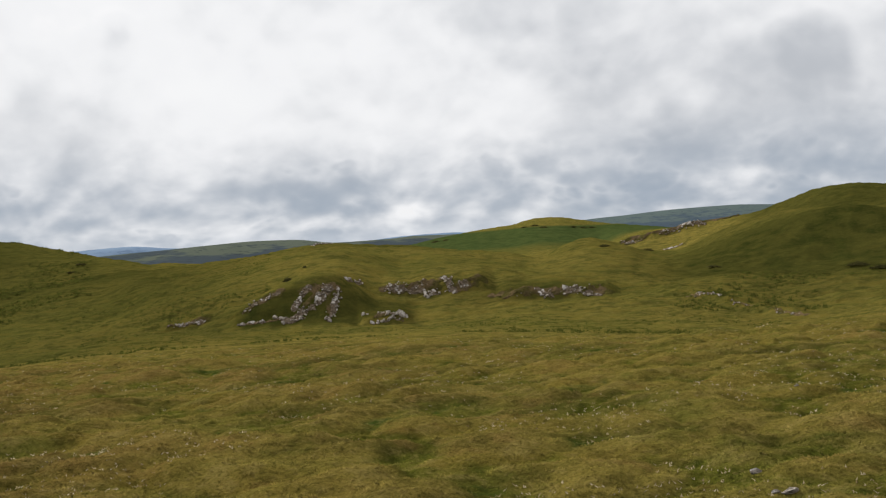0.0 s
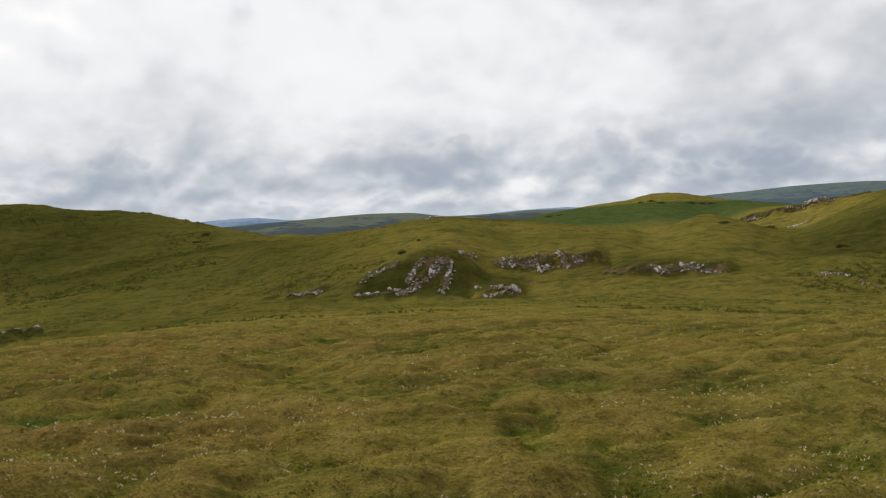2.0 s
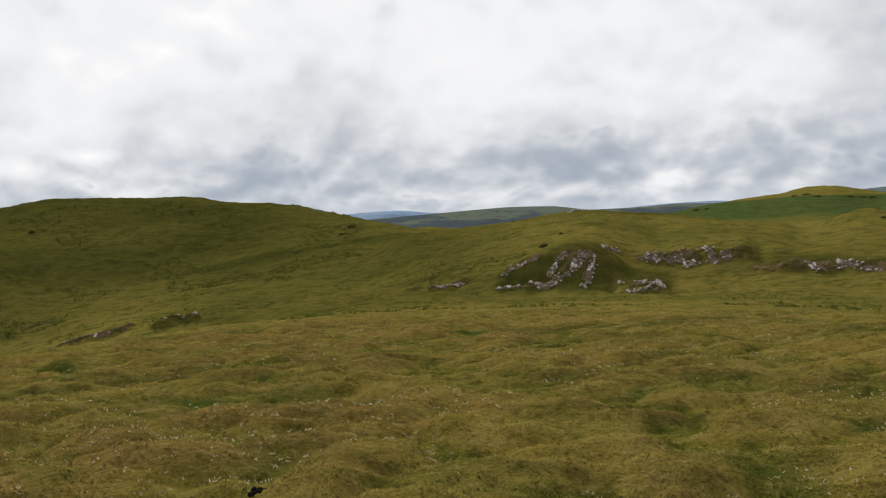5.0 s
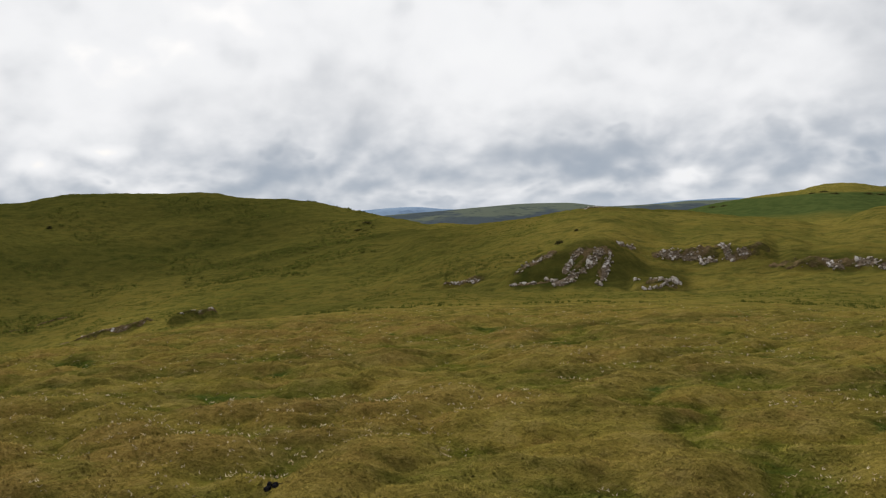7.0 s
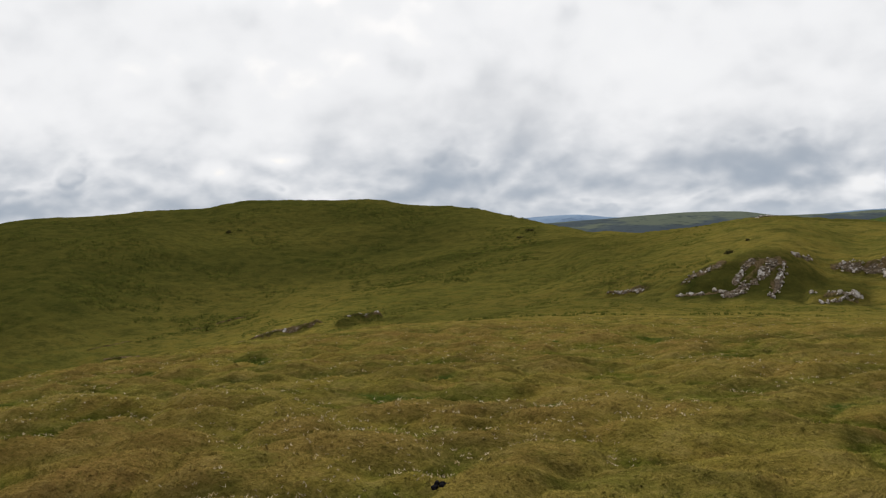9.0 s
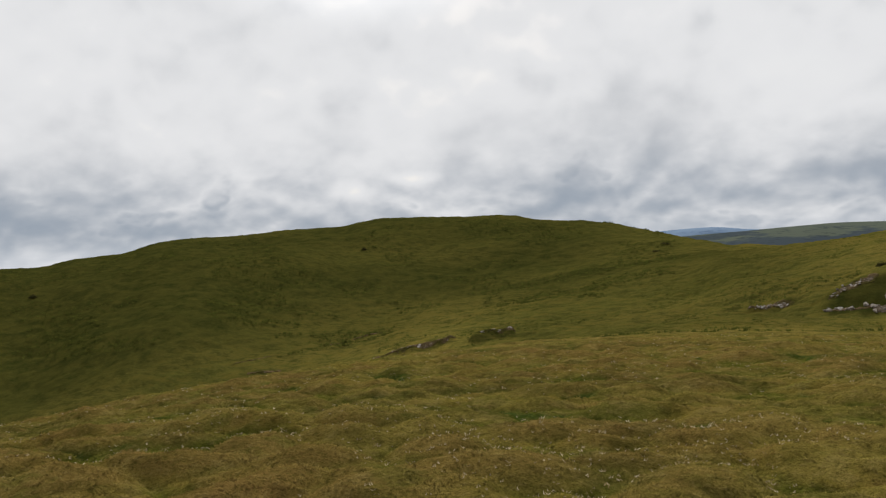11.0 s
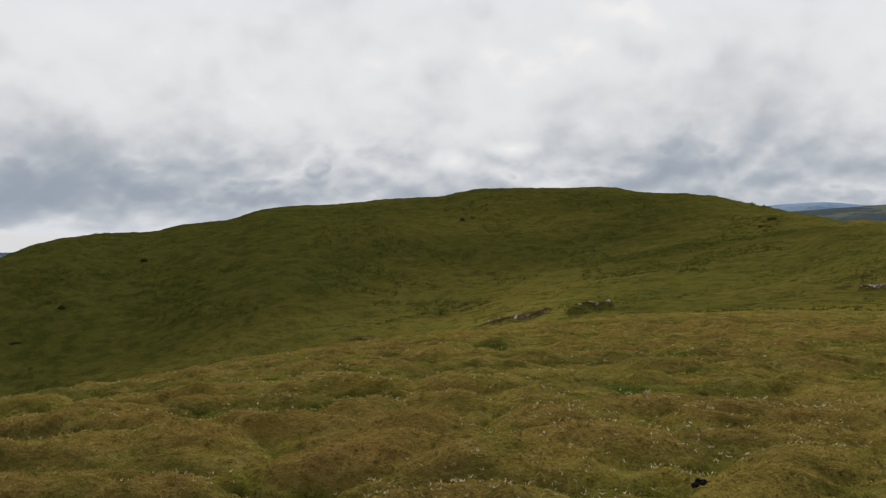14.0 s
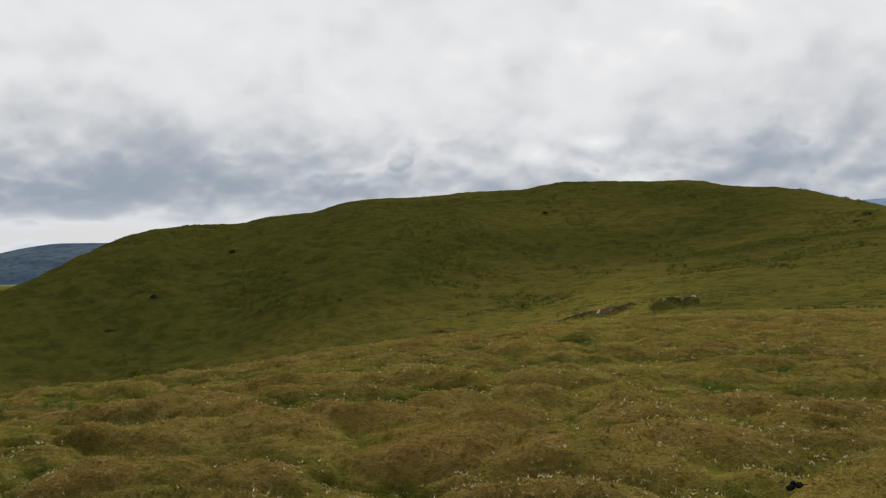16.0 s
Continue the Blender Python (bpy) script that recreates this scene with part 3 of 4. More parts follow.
far_hills("backdrop_range", "long moorland range behind the hills, painted blue-green for haze", HAZED_RANGE,
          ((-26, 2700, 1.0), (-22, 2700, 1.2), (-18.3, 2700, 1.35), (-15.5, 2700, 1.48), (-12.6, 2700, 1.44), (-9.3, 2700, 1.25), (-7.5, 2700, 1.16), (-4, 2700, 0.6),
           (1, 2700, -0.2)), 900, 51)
far_hills("backdrop_hazy_hill", "rounded hill across the valley, painted slate-blue for haze", HAZED_HILL,
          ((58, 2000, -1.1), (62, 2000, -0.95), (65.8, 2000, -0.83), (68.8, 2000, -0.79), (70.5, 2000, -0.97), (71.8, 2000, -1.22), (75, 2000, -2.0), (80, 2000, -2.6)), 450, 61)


# ---- rock, heath and scrub materials ----
def limestone_material():
    m, n, s = material("limestone")
    at = n.add("ShaderNodeTexCoord").outputs["Object"]
    odd = n.add("ShaderNodeObjectInfo").outputs["Random"]
    moved = n.add("ShaderNodeVectorMath", {0: at, 1: n.add("ShaderNodeCombineXYZ", {0: n.math("MULTIPLY", odd, 37.0), 1: odd, 2: odd}).outputs[0]},
                  operation="ADD").outputs[0]
    blotch, grain = n.noise(moved, 1.6, 5, 0.65), n.noise(moved, 9.0, 4, 0.7)
    tone = n.mix(odd, (0.20, 0.168, 0.132), (0.52, 0.46, 0.395))
    c = n.mix(n.ramp(blotch, 0.54, 0.64), tone, (0.62, 0.58, 0.54))
    c = n.mix(n.math("MULTIPLY", n.ramp(blotch, 0.46, 0.34), 0.85), c, (0.075, 0.060, 0.048))
    c = n.mix(n.math("MULTIPLY", n.ramp(grain, 0.48, 0.34), 0.6), c, (0.10, 0.09, 0.075))
    n.put(s.inputs["Base Color"], c)
    bump = n.add("ShaderNodeBump", {"Height": n.math("ADD", blotch, n.math("MULTIPLY", grain, 0.3)), "Strength": 0.9, "Distance": 0.15})
    n.tree.links.new(bump.outputs[0], s.inputs["Normal"])
    return m


def crag_material():
    m, n, s = material("heathy_crag")
    at = n.add("ShaderNodeTexCoord").outputs["Object"]
    bare, pale = attribute(n, "bare"), attribute(n, "pale")
    blotch, patch, grain = n.noise(at, 0.9, 5, 0.65), n.noise(at, 0.30, 4, 0.6), n.noise(at, 3.5, 5, 0.7)
    heath = n.mix(n.ramp(patch, 0.42, 0.60), (0.150, 0.104, 0.054), (0.078, 0.070, 0.018))
    heath = n.mix(n.math("MULTIPLY", n.ramp(grain, 0.55, 0.42), 0.55), heath, (0.040, 0.033, 0.014))
    rock = n.mix(n.ramp(grain, 0.40, 0.58), (0.072, 0.054, 0.036), (0.205, 0.160, 0.115))
    chip = n.math("ADD", pale, n.math("MULTIPLY", n.math("SUBTRACT", blotch, 0.5), 0.8))
    rock = n.mix(n.ramp(chip, 0.56, 0.72), rock, n.mix(n.ramp(grain, 0.40, 0.60), (0.36, 0.32, 0.285), (0.62, 0.58, 0.55)))
    c = n.mix(n.ramp(n.math("ADD", bare, n.math("MULTIPLY", n.math("SUBTRACT", blotch, 0.5), 1.1)), 0.46, 0.62), heath, rock)
    n.put(s.inputs["Base Color"], c)
    bump = n.add("ShaderNodeBump", {"Height": n.math("ADD", blotch, n.math("MULTIPLY", grain, 0.5)), "Strength": 1.0, "Distance": 0.35})
    n.tree.links.new(bump.outputs[0], s.inputs["Normal"])
    return m


def plant_material(name, low, high):
    m, n, s = material(name)
    tone = attribute(n, "tone")
    at = n.add("ShaderNodeTexCoord").outputs["Object"]
    c = n.mix(tone, low, high)
    c = n.mix(n.math("MULTIPLY", n.ramp(n.noise(at, 6.0, 3), 0.55, 0.35), 0.35), c, tuple(0.5 * v for v in low))
    n.put(s.inputs["Base Color"], c)
    s.inputs["Roughness"].default_value = 0.75
    return m


LIMESTONE, CRAG = limestone_material(), crag_material()
SCRUB = plant_material("scrub_leaves", (0.028, 0.028, 0.010), (0.075, 0.068, 0.022))
RUSH = plant_material("rush_stems", (0.044, 0.052, 0.010), (0.080, 0.082, 0.016))
BLADES = turf_material("grass_blades", True)
STRAW = plant_material("dry_straw", (0.22, 0.16, 0.075), (0.46, 0.39, 0.26))
DUNG = plant_material("dung", (0.010, 0.010, 0.012), (0.028, 0.026, 0.028))


def spot(az, dist):
    x, y = -math.sin(radians(az)) * dist, math.cos(radians(az)) * dist
    return x, y, float(ground_height(np.array([x]), np.array([y]))[0])


def part(name, me, mat, parent, label="", at=None):
    ob = new(name, me)
    if mat and not me.materials:
        me.materials.append(mat)
    ob.parent = parent
    if at is not None:
        ob.matrix_basis = at
    return tagged(ob, label)


def stone_mesh(seed):
    """A broken lump of limestone, about 1 m across."""
    rng = random.Random(seed)
    bm = bmesh.new()
    bmesh.ops.create_icosphere(bm, subdivisions=2, radius=0.5)
    cuts = []
    for _ in range(7):
        d = Vector((rng.uniform(-1, 1), rng.uniform(-1, 1), rng.uniform(-0.6, 1))).normalized()
        cuts.append((d, rng.uniform(0.26, 0.40)))
    for v in bm.verts:
        for d, far in cuts:
            over = v.co.dot(d) - far
            if over > 0:
                v.co -= d * over * 0.9
        v.co += v.co.normalized() * noise.noise(v.co * 4 + Vector((seed * 7.3, 0, 0))) * 0.07
        v.co.z *= 0.75
    me = bpy.data.meshes.new("stone")
    bm.to_mesh(me)
    bm.free()
    me.materials.append(LIMESTONE)
    return me


STONES = [stone_mesh(k) for k in range(9)]


def along(line, t):
    """A place on a line of (heading, distance), t from 0 to 1."""
    k = min(int(t * (len(line) - 1)), len(line) - 2)
    f = t * (len(line) - 1) - k
    return [line[k][i] + (line[k + 1][i] - line[k][i]) * f for i in (0, 1)]


def plan(az, dist):
    return -math.sin(radians(az)) * dist, math.cos(radians(az)) * dist


def line_distance(x, y, pts):
    best = np.full_like(x, 1e9)
    for (ax, ay), (bx, by) in zip(pts[:-1], pts[1:]):
        dx, dy = bx - ax, by - ay
        t = np.clip(((x - ax) * dx + (y - ay) * dy) / (dx * dx + dy * dy + 1e-9), 0, 1)
        best = np.minimum(best, np.hypot(x - ax - t * dx, y - ay - t * dy))
    return best


def outcrop(label, ribs, heath, seed, step=0.25, block=0.75):
    """Limestone breaking through turf. ribs: (line, half width, how bare, stones, their size, height); heath: (line, half width, height) of dark heathy ground."""
    rng = random.Random(seed)
    base = Vector(spot(*along((ribs or heath)[0][0], 0.5)))
    thing = new("rock_outcrop")
    thing.location = base
    tagged(thing, label, "rock", group="limestone outcrops")
    every = [plan(*p) for line, *_ in ribs + heath for p in line]
    wide = max([r[1] for r in ribs + heath]) * 1.5 + 1.0
    x0, x1 = min(p[0] for p in every) - wide, max(p[0] for p in every) + wide
    y0, y1 = min(p[1] for p in every) - wide, max(p[1] for p in every) + wide
    nx, ny = int((x1 - x0) / step) + 2, int((y1 - y0) / step) + 2
    x, y = np.meshgrid(np.linspace(x0, x1, nx), np.linspace(y0, y1, ny), indexing="ij")
    wob = perlin(x * 0.45, y * 0.45, seed) * 1.0 + perlin(x * 1.1, y * 1.1, seed + 1) * 1.0
    tone, inner = blocks(x / block + 0.5 * wob, y / (block * 1.5), seed + 5)
    clumps = 0.5 + 0.5 * np.abs(perlin(x * 0.9, y * 0.9, seed + 2)) + 0.35 * perlin(x * 2.3, y * 2.3, seed + 3)
    bare, rise = np.zeros_like(x), np.full_like(x, -0.5)
    for line, width, height in heath:
        d = line_distance(x, y, [plan(*p) for p in line]) / (width * 0.8) + wob * 0.7
        k = np.clip((1.0 - d) / 0.45, 0, 1)
        rise = np.maximum(rise, -0.5 + k * (0.5 + 0.55 * height * clumps))
    for line, width, open_, _, _, height in ribs:
        d = line_distance(x, y, [plan(*p) for p in line]) / (width * 0.8) + wob * 0.8
        k = np.clip((1.0 - d) / 0.4, 0, 1)
        rise = np.maximum(rise, -0.5 + k * (0.5 + height * (0.10 + 0.8 * tone * inner)))
        bare = np.maximum(bare, k * open_)
    z = ground_height(x, y) + rise
    keep = rise > -0.49
    used = keep.copy()
    used[1:] |= keep[:-1]
    used[:-1] |= keep[1:]
    used[:, 1:] |= keep[:, :-1]
    used[:, :-1] |= keep[:, 1:]
    mark = np.where(used, np.arange(used.size).reshape(used.shape), -1)
    while True:                                             # one number for each patch that hangs together
        grown = mark.copy()
        for a, b in ((np.s_[1:], np.s_[:-1]), (np.s_[:-1], np.s_[1:]), (np.s_[:, 1:], np.s_[:, :-1]), (np.s_[:, :-1], np.s_[:, 1:])):
            grown[a] = np.maximum(grown[a], grown[b])
        grown[~used] = -1
        if (grown == mark).all():
            break
        mark = grown
    for number in np.unique(mark[used]):
        here = mark == number
        if here.sum() < 12:
            continue
        index = -np.ones(x.shape, int)
        index[here] = np.arange(here.sum())
        q = np.stack([index[:-1, :-1], index[1:, :-1], index[1:, 1:], index[:-1, 1:]], -1).reshape(-1, 4)
        q = q[(q >= 0).all(1)]
        me = bpy.data.meshes.new("crag")
        me.from_pydata((np.stack([x, y, z], -1)[here] - np.array(base)).tolist(), [], q.tolist())
        me.materials.append(CRAG)
        crag = part("crag", me, None, thing, "broken rock face overgrown with brown heath")
        spread(crag, "bare", bare[here])
        spread(crag, "pale", (tone * (0.35 + 0.65 * inner))[here])
    for line, width, _, count, size, height in ribs:
        for _ in range(count):
            px, py = plan(*along(line, rng.random()))
            px, py = px + rng.gauss(0, width * 0.5), py + rng.gauss(0, width * 0.5)
            s = size * rng.choice((0.4, 0.5, 0.6, 0.75, 1.0))
            pz = float(ground_height(np.array([px]), np.array([py]))[0]) + height * 0.45
            turn = pose(0, 0, 0, rng.uniform(-25, 25), rng.uniform(-25, 25), rng.uniform(0, 360))
            part("stone", rng.choice(STONES), None, thing,
                 at=Matrix.Translation(Vector((px, py, pz)) - base) @ turn @ Matrix.Diagonal((s * rng.uniform(0.7, 1.3), s, s * rng.uniform(0.6, 1.2), 1)))
    return thing


outcrop("pale grey limestone ribs on a steep green knoll",
        [(((9.78, 139.6), (10.29, 138.2), (10.65, 136.2)), 0.75, 0.9, 16, 0.55, 0.5),
         (((8.51, 139.6), (9.02, 137.4), (9.53, 135.6), (10.19, 135.0), (11.01, 133.4)), 1.0, 1.0, 44, 0.6, 0.55),
         (((7.96, 139.8), (8.16, 136.8), (8.35, 134.6), (8.7, 131.4)), 0.65, 0.9, 24, 0.55, 0.5),
         (((11.01, 133.4), (10.67, 134.6), (10.12, 133.6)), 0.35, 0.8, 10, 0.45, 0.3),
         (((11.62, 140.4), (12.34, 140.2), (12.98, 139.8), (13.63, 139.8)), 0.8, 0.55, 16, 0.5, 0.4),
         (((11.78, 135.6), (11.28, 134.4)), 0.7, 1.0, 12, 0.7, 0.5),
         (((13.83, 136.0), (13.2, 136.0), (12.57, 135.2)), 0.5, 0.75, 14, 0.6, 0.35),
         (((7.44, 144.6), (6.65, 149.2)), 0.8, 0.6, 14, 0.55, 0.4)],
        [(((10.11, 139.4), (9.3, 139.6), (8.35, 140.0), (7.88, 139.6)), 1.5, 0.3), (((11.5, 140.6), (12.34, 140.2), (13.2, 139.8)), 1.5, 0.4), (((9.3, 138.4), (9.9, 136.4)), 1.1, 0.22),
         (((8.5, 138.0), (8.7, 134.0)), 0.8, 0.2), (((13.83, 136.0), (11.4, 134.6)), 0.6, 0.25)], 101)
outcrop("low scatter of pale limestone boulders at the foot of a knoll",
        [(((5.63, 130.0), (4.9, 129.4), (4.03, 129.2)), 0.7, 0.8, 24, 0.6, 0.4), (((6.07, 128.2), (5.25, 127.8), (4.44, 128.4)), 0.45, 0.7, 18, 0.6, 0.3),
         (((6.6, 131.8), (6.44, 131.6)), 0.4, 0.7, 7, 0.6, 0.3)],
        [(((5.5, 129.2), (4.2, 128.8)), 1.2, 0.25)], 111)
outcrop("dark broken crag with pale limestone blocks",
        [(((4.98, 149.4), (3.85, 149.2), (2.72, 147.8), (2.01, 146.8)), 1.3, 0.62, 40, 0.5, 0.6), (((1.54, 150.4), (1.17, 147.4), (1.03, 146.6)), 1.0, 0.75, 22, 0.55, 0.5),
         (((0.51, 147.6), (0.11, 147.6)), 0.9, 0.6, 10, 0.5, 0.4), (((2.7, 146.6), (2.1, 146.2)), 0.5, 0.9, 12, 0.6, 0.4), (((4.16, 149.8), (2.86, 149.4)), 0.8, 0.45, 4, 0.45, 0.6)],
        [(((5.1, 149.6), (3.85, 149.4), (2.2, 148.2)), 2.2, 0.55), (((1.7, 150), (0.9, 147.2), (-0.3, 147.8)), 1.5, 0.4), (((-0.24, 148.6), (-0.88, 148.8)), 1.4, 0.5)], 121)
outcrop("brown heathy bank with pale limestone showing through",
        [(((-4.2, 140.4), (-4.85, 138.8)), 0.9, 0.7, 14, 0.5, 0.4), (((-5.83, 140.6), (-6.5, 139.8), (-7.0, 139.4)), 1.4, 0.62, 30, 0.5, 0.5),
         (((-7.0, 138.6), (-7.79, 138.2)), 0.6, 0.8, 12, 0.5, 0.3), (((-2.6, 140.2), (-3.4, 140.2)), 0.7, 0.4, 3, 0.4, 0.3)],
        [(((-1.5, 142.4), (-2.44, 140.6), (-3.9, 140.4)), 1.9, 0.65), (((-4.0, 140.4), (-5.8, 140.2)), 1.6, 0.5), (((-5.8, 140.6), (-8.2, 139.4)), 1.8, 0.45)], 131)
outcrop("small scatter of limestone in the grass",
        [(((17.93, 145.6), (16.97, 145.4)), 0.7, 0.6, 14, 0.5, 0.35), (((16.6, 145.2), (15.93, 144.8)), 0.5, 0.6, 8, 0.45, 0.3)],
        [(((18.0, 146), (15.8, 145)), 1.2, 0.3)], 141)
outcrop("line of low limestone edges along a bank",
        [(((-13.4, 125.8), (-14.0, 124.0), (-14.8, 121.2)), 0.5, 0.6, 14, 0.5, 0.2), (((-15.3, 119.4), (-16.5, 115.4)), 0.4, 0.4, 7, 0.4, 0.15), (((-17.8, 110), (-19.3, 104)), 0.4, 0.4, 6, 0.35, 0.1)],
        [(((-13.0, 126.8), (-15.0, 121.4)), 1.0, 0.2), (((-17.4, 111.6), (-19.4, 104.4)), 0.7, 0.12)], 151)
outcrop("distant grey limestone crag between hills",
        [(((-9.0, 399), (-9.6, 399), (-10.3, 399)), 2.2, 0.55, 14, 0.9, 0.9), (((-11.6, 399), (-12.6, 399)), 2.0, 0.5, 14, 1.0, 1.0), (((-12.7, 400), (-13.4, 399), (-14.0, 398)), 2.4, 0.6, 18, 1.0, 1.0)],
        [(((-8.8, 401), (-10.6, 401)), 3.4, 1.0), (((-10.8, 402), (-13.8, 401)), 3.6, 1.0), (((-14.25, 408), (-15.71, 402)), 4.5, 1.3)], 161, step=0.7, block=2.0)
outcrop("grey boulders in a small valley between hills", [(((-11.8, 360), (-12.6, 352)), 2.0, 0.8, 20, 1.2, 0.8)], [(((-11.3, 364), (-12.9, 350)), 3.0, 0.5)], 165, step=0.7, block=1.6)
outcrop("low brown peaty bank with a few grey rocks beyond the brow",
        [(((40.6, 174.0), (38.0, 172.8), (35.6, 170)), 1.1, 0.45, 3, 0.35, 0.2), (((38.9, 175), (38.0, 173.4), (37.2, 171)), 0.8, 0.55, 5, 0.35, 0.25), (((33.7, 154.6), (32.0, 154.8)), 0.9, 0.46, 3, 0.35, 0.2)],
        [(((40.8, 174.0), (38.0, 172.8), (35.4, 170)), 1.5, 0.4), (((33.8, 155.0), (31.9, 155.0)), 1.5, 0.5)], 171)
outcrop("dark eroded banks along a small gully", [(((47.2, 201.6), (46.6, 200.8)), 0.5, 0.3, 2, 0.4, 0.2)],
        [(((47.6, 202), (46.0, 199.5)), 1.0, 0.4), (((42.9, 222), (42.2, 223.4)), 1.2, 0.5), (((41.4, 226), (39.8, 226.6)), 0.7, 0.35), (((48.6, 212), (46.2, 217.4)), 0.6, 0.35)], 191)
outcrop("pale rock capping the skyline ridge",
        [(((9.4, 248), (8.9, 250), (8.2, 252)), 0.9, 0.8, 20, 0.8, 0.3)], [(((9.6, 247), (8.0, 252)), 1.4, 0.1)], 181, block=1.0)


# ---- plants ----
def tufts(name, mat, xs, ys, zs, heights, widths, blades, tones, seed, lean=0.5, soft=0.85, mixed=0.26):
    """Many small clumps of three-sided blades in one mesh; soft: how far their shading follows the ground's."""
    rng = np.random.default_rng(seed)
    n = len(xs) * blades
    rep = lambda v: np.repeat(np.asarray(v, float), blades)
    a = rng.uniform(0, 2 * np.pi, n)
    h, w = rep(heights) * rng.uniform(0.6, 1.15, n), rep(widths)
    ox, oy = rng.normal(0, 1, n) * rep(heights) * 0.6, rng.normal(0, 1, n) * rep(heights) * 0.6
    base = np.stack([rep(xs) + ox, rep(ys) + oy, rep(zs) - h * 0.15], -1)
    tip, ta = rng.uniform(0.1, 1.0, n) * lean * h, rng.uniform(0, 2 * np.pi, n)
    co = np.empty((n, 4, 3))
    for k in range(3):
        b = a + k * 2 * np.pi / 3
        co[:, k] = base + np.stack([np.cos(b) * w / 2, np.sin(b) * w / 2, 0 * b], -1)
    co[:, 3] = base + np.stack([np.cos(ta) * tip, np.sin(ta) * tip, h * 1.15], -1)
    faces = (np.arange(n)[:, None, None] * 4 + np.array([[0, 1, 3], [1, 2, 3], [2, 0, 3]])[None]).reshape(-1)
    me = bpy.data.meshes.new(name)
    me.vertices.add(n * 4)
    me.vertices.foreach_set("co", co.ravel())
    me.loops.add(n * 9)
    me.loops.foreach_set("vertex_index", faces)
    me.polygons.add(n * 3)
    me.polygons.foreach_set("loop_start", np.arange(0, n * 9, 3))
    me.update(calc_edges=True)
    out = co - base[:, None]
    out[:, 3] = (0, 0, 1)
    out /= np.linalg.norm(out, axis=2)[..., None] + 1e-9
    xs, ys = np.asarray(xs, float), np.asarray(ys, float)
    if np.hypot(xs, ys).max() > 3:
        slope = np.stack([ground_height(xs - 0.06, ys) - ground_height(xs + 0.06, ys), ground_height(xs, ys - 0.06) - ground_height(xs, ys + 0.06), np.full(len(xs), 0.12)], -1)
        slope = np.repeat(slope / np.linalg.norm(slope, axis=1)[:, None], blades, axis=0)[:, None]
    else:
        slope = np.array([0, 0, 1.0])
    up = out * (1 - soft) + slope * soft + rng.normal(0, 0.10, (n, 1, 3))
    up /= np.linalg.norm(up, axis=2)[..., None]
    me.attributes.new("custom_normal", "FLOAT_VECTOR", "POINT").data.foreach_set("vector", up.astype(np.float32).ravel())
    me.materials.append(mat)
    ob = new(name, me)
    spread(ob, "tone", np.repeat(np.clip(rep(tones) + rng.normal(0, mixed, n), 0, 1), 4))
    return ob


def strewn(count, seed, az0, az1, r0, r1):
    """Places spread evenly over heading and over the logarithm of distance."""
    rng = np.random.default_rng(seed)
    az, r = np.radians(rng.uniform(az0, az1, count)), np.exp(rng.uniform(math.log(r0), math.log(r1), count))
    return -np.sin(az) * r, np.cos(az) * r, r, rng


x, y, r, rng = strewn(100000, 5, -31, 78, 3.6, 40)
top = mounds(x, y)
z = ground_height(x, y)
tone = np.clip(0.45 + 0.9 * perlin(x * 5.5, y * 5.5, 75) + 0.3 * perlin(x * 1.6, y * 1.6, 72), 0, 1)
tall = (0.007 + 0.0004 * r + rng.uniform(0, 0.006, len(x))) * np.clip(1 + 1.6 * perlin(x * 4.0, y * 4.0, 76), 0.5, 1.9)
grass = tufts("grass", BLADES, x, y, z, tall, 0.006 + 0.0010 * r, 3, tone, 6, 1.6, 0.92, 0.14)
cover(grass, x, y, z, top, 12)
tagged(grass, "short olive, green and rusty hill grass", "grass", kind="stuff")

x, y, r, rng = strewn(13000, 8, -31, 78, 4.0, 40)
pale = perlin(x * 0.35, y * 0.35, 73) + 0.6 * perlin(x * 1.3, y * 1.3, 74) > 0.02 + 0.30 * (mounds(x, y) - 0.5)
x, y, r = x[pale], y[pale], r[pale]
tagged(tufts("dry_straw", STRAW, x, y, ground_height(x, y) + 0.02, 0.013 + 0.0003 * r, 0.007 + 0.0004 * r, 2, rng.uniform(0.1, 0.9, len(x)), 9, 2.2),
       "pale dead grass stems lying in the turf", "dry grass", kind="stuff")


def rushes(count, seed, az0, az1, r0, r1, threshold, size, freq=0.05):
    x, y, r, rng = strewn(count, seed, az0, az1, r0, r1)
    d = perlin(x * freq, y * freq, seed) + 0.5 * perlin(x * freq * 3, y * freq * 3, seed + 1)
    keep = d > threshold
    return x[keep], y[keep], size * rng.uniform(0.6, 1.3, keep.sum())


groups = [rushes(1500, 81, -27, -12, 112, 160, 0.0, 0.26), rushes(17000, 82, 22, 66, 215, 400, 0.08, 0.42, 0.03), rushes(6000, 83, 12, 40, 150, 300, 0.05, 0.24),
          rushes(4000, 84, -20, 30, 55, 128, 0.0, 0.14), rushes(900, 85, 14, 24, 130, 200, 0.05, 0.24)]
x, y, h = (np.concatenate(v) for v in zip(*groups))
rng = np.random.default_rng(10)
tagged(tufts("rushes", RUSH, x, y, ground_height(x, y), h, h * 0.8, 4, rng.uniform(0.1, 0.9, len(x)), 12, 0.8),
       "dark green rush clumps dotted over the slopes", "rushes", kind="stuff")


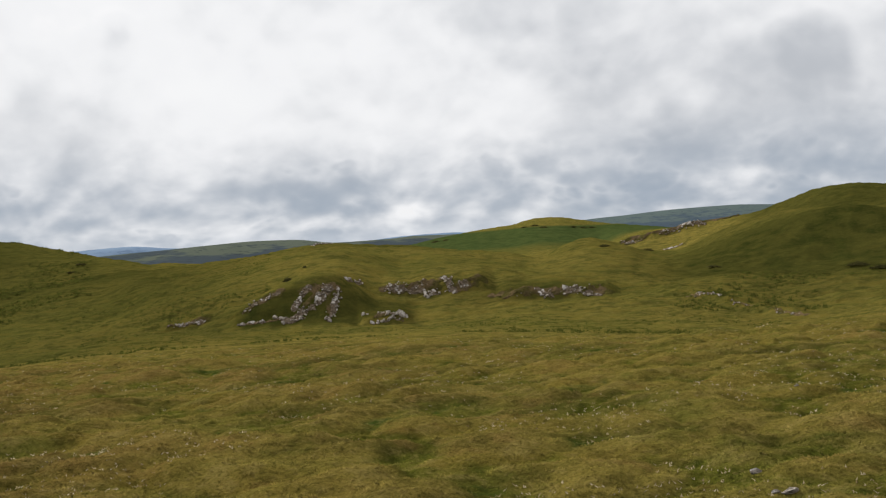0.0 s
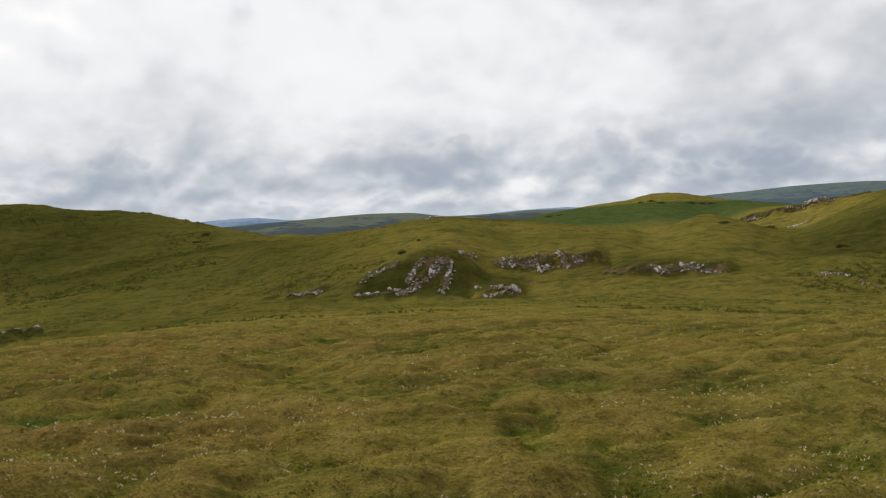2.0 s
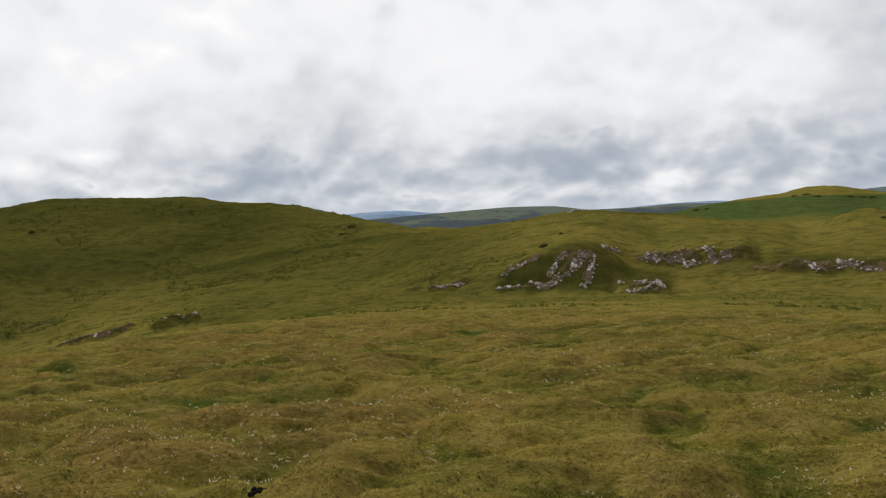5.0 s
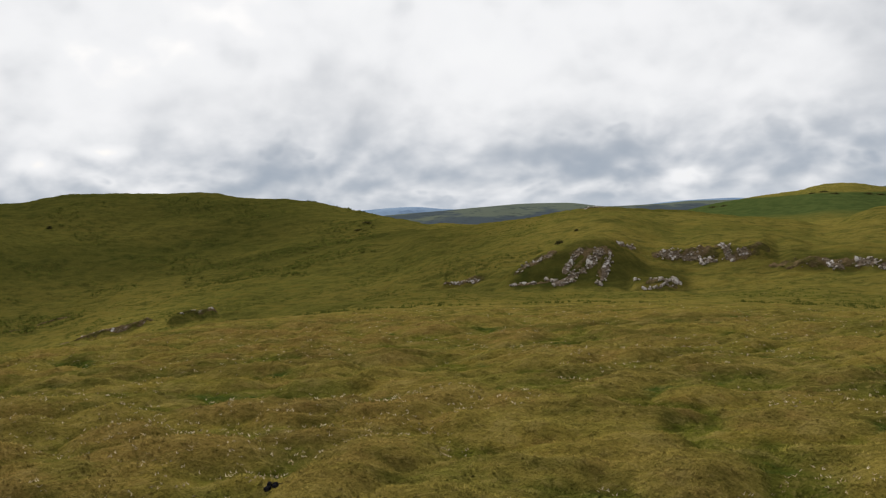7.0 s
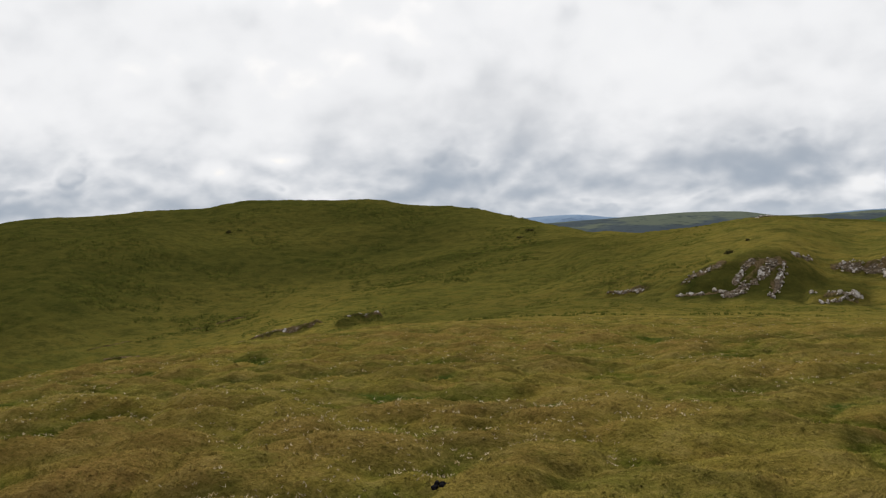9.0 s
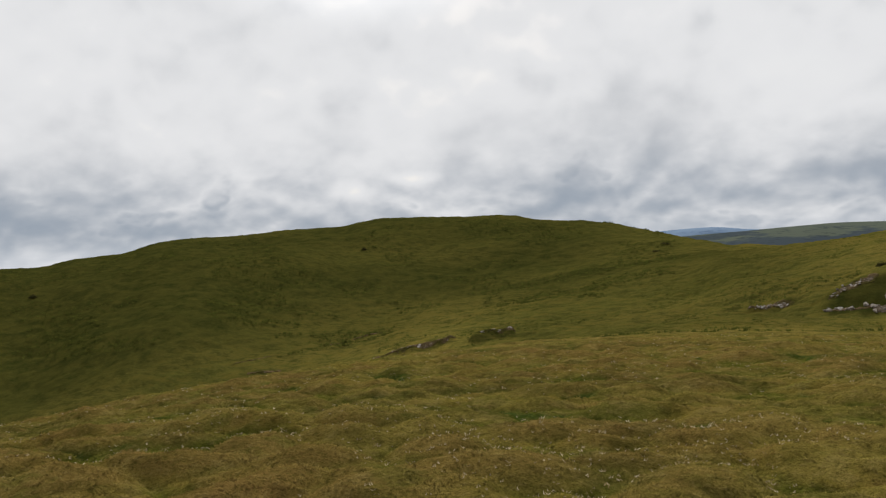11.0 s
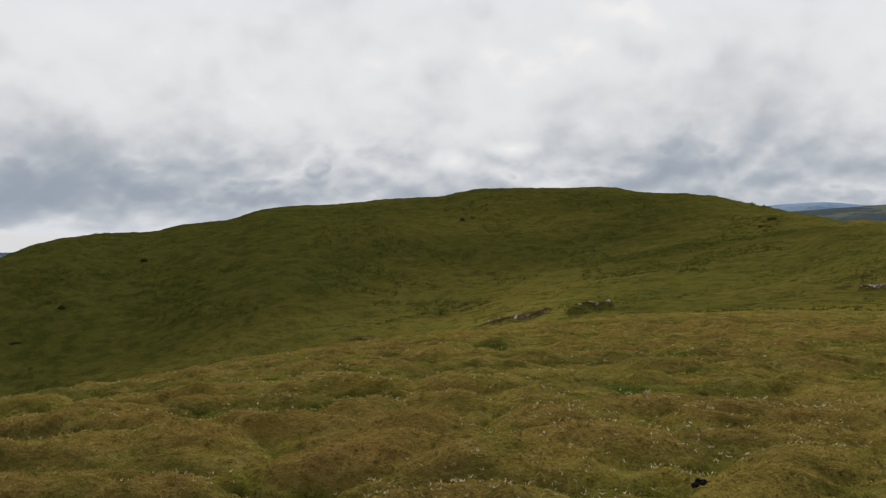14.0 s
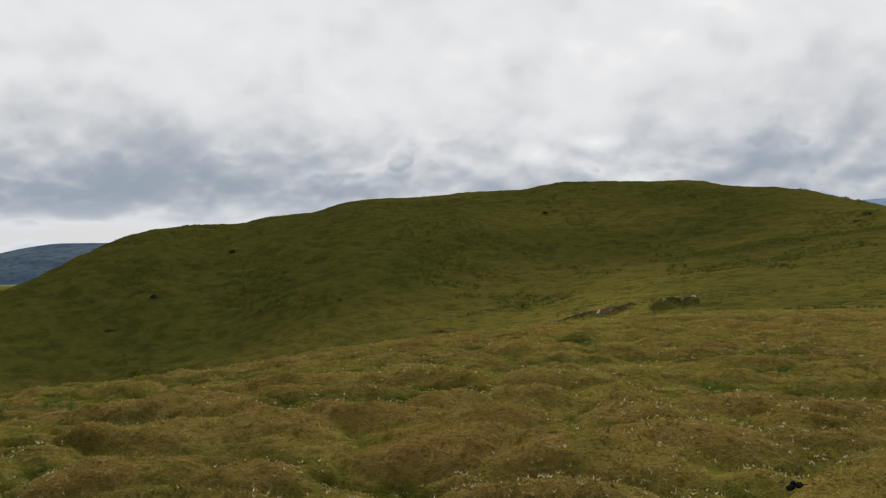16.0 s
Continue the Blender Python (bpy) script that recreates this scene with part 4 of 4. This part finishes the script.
def scrub(az, dist, wide, tall, seed, label):
    """A low dense bush of small leaves on a twiggy base."""
    rng = np.random.default_rng(seed)
    x, y, z = spot(az, dist)
    thing = new("bush")
    thing.location = (x, y, z)
    tagged(thing, label, "bush", group="scattered bushes")
    n = 420
    a, q = rng.uniform(0, 2 * np.pi, n), np.sqrt(rng.uniform(0, 1, n))
    lump = 0.75 + 0.35 * np.sin(a * 3 + seed) + 0.2 * np.sin(a * 5 + 2 * seed)
    px, py = np.cos(a) * q * wide / 2 * lump, np.sin(a) * q * wide / 2 * lump
    pz = tall * (1 - q ** 2) * rng.uniform(0.2, 1.0, n) * lump
    ob = tufts("leaves", SCRUB, px, py, pz, np.full(n, 0.16 * tall + 0.08), np.full(n, 0.14), 4, rng.uniform(0, 1, n), seed + 1, 1.4)
    ob.parent = thing
    bm = bmesh.new()
    for k in range(6):
        t = k / 6 * 2 * math.pi
        tip = Vector((math.cos(t) * wide * 0.25, math.sin(t) * wide * 0.25, tall * 0.7))
        bmesh.ops.create_cone(bm, cap_ends=True, segments=5, radius1=0.04, radius2=0.015, depth=tip.length,
                              matrix=Matrix.Translation(tip / 2) @ tip.to_track_quat("Z", "Y").to_matrix().to_4x4())
    me = bpy.data.meshes.new("stems")
    bm.to_mesh(me)
    bm.free()
    spread(part("stems", me, SCRUB, thing), "tone", np.zeros(len(me.vertices)))


for k, (az, dist, wide, tall) in enumerate(((10.93, 155.8, 1.2, 0.6), (23.1, 304, 3.2, 0.4), (22.6, 315, 3.0, 0.5), (25.8, 280, 5.0, 0.25), (-14.4, 176, 2.4, 0.3), (-22.2, 155, 3.4, 0.5),
                                             (-23.4, 152, 3.0, 0.4), (-10.7, 288, 4.2, 1.2), (-8.2, 243, 2.6, 0.5), (63.9, 285, 2.2, 0.9), (59.4, 328, 2.2, 1.0), (40.6, 353, 1.6, 1.0),
                                             (9.9, 170, 0.5, 0.3), (66.4, 264, 2.6, 0.5),
                                             (1.9, 650, 6, 1.4), (1.3, 652, 5, 1.2), (-3.5, 648, 6, 1.0), (-4.1, 640, 7, 0.9), (-4.7, 624, 6, 1.0), (-6.4, 638, 6, 1.0), (-7.0, 642, 6, 0.8), (-7.5, 648, 5, 1.0))):
    scrub(az, dist, wide, tall, 200 + k, "dark low bush growing out of the turf" if tall >= 0.8 else "dark low heather patch on the slope")


# ---- small things in the near grass ----
def loose_stone(az, dist, size, seed):
    rng = random.Random(seed)
    x, y, z = spot(az, dist)
    ob = new("stone", STONES[seed % len(STONES)])
    ob.matrix_world = (Matrix.Translation((x, y, z + size * 0.05)) @ pose(0, 0, 0, rng.uniform(-15, 15), rng.uniform(-15, 15), rng.uniform(0, 360))
                       @ Matrix.Diagonal((size * 1.3, size, size * 0.7, 1)))
    tagged(ob, "small pale limestone lump lying in the grass", "stone", group="loose stones in the turf")


for k, (az, dist, size) in enumerate(((-16.3, 6.4, 0.08), (-17.3, 5.9, 0.05), (-18.1, 5.9, 0.09), (-18.7, 10.0, 0.05), (13.7, 10.9, 0.05), (8.0, 12.7, 0.05), (-16.9, 12.7, 0.04))):
    loose_stone(az, dist, size, 300 + k)


def dung_heap(az, dist, size, seed):
    rng = random.Random(seed)
    x, y, z = spot(az, dist)
    bm = bmesh.new()
    for _ in range(16):
        c = Vector((rng.gauss(0, 0.30), rng.gauss(0, 0.22), abs(rng.gauss(0.12, 0.12)))) * size
        made = bmesh.ops.create_icosphere(bm, subdivisions=2, radius=size * rng.uniform(0.10, 0.22), matrix=Matrix.Translation(c))["verts"]
        for v in made:
            v.co += (v.co - c) * noise.noise(v.co * (6 / size)) * 0.5
    me = bpy.data.meshes.new("dung")
    bm.to_mesh(me)
    bm.free()
    me.materials.append(DUNG)
    ob = new("dung", me)
    ob.location = (x, y, z)
    spread(ob, "tone", [rng.random() for _ in me.vertices])
    tagged(ob, "small blackish crumbling dung heap in the grass", "dung")


dung_heap(29.4, 5.75, 0.085, 7)
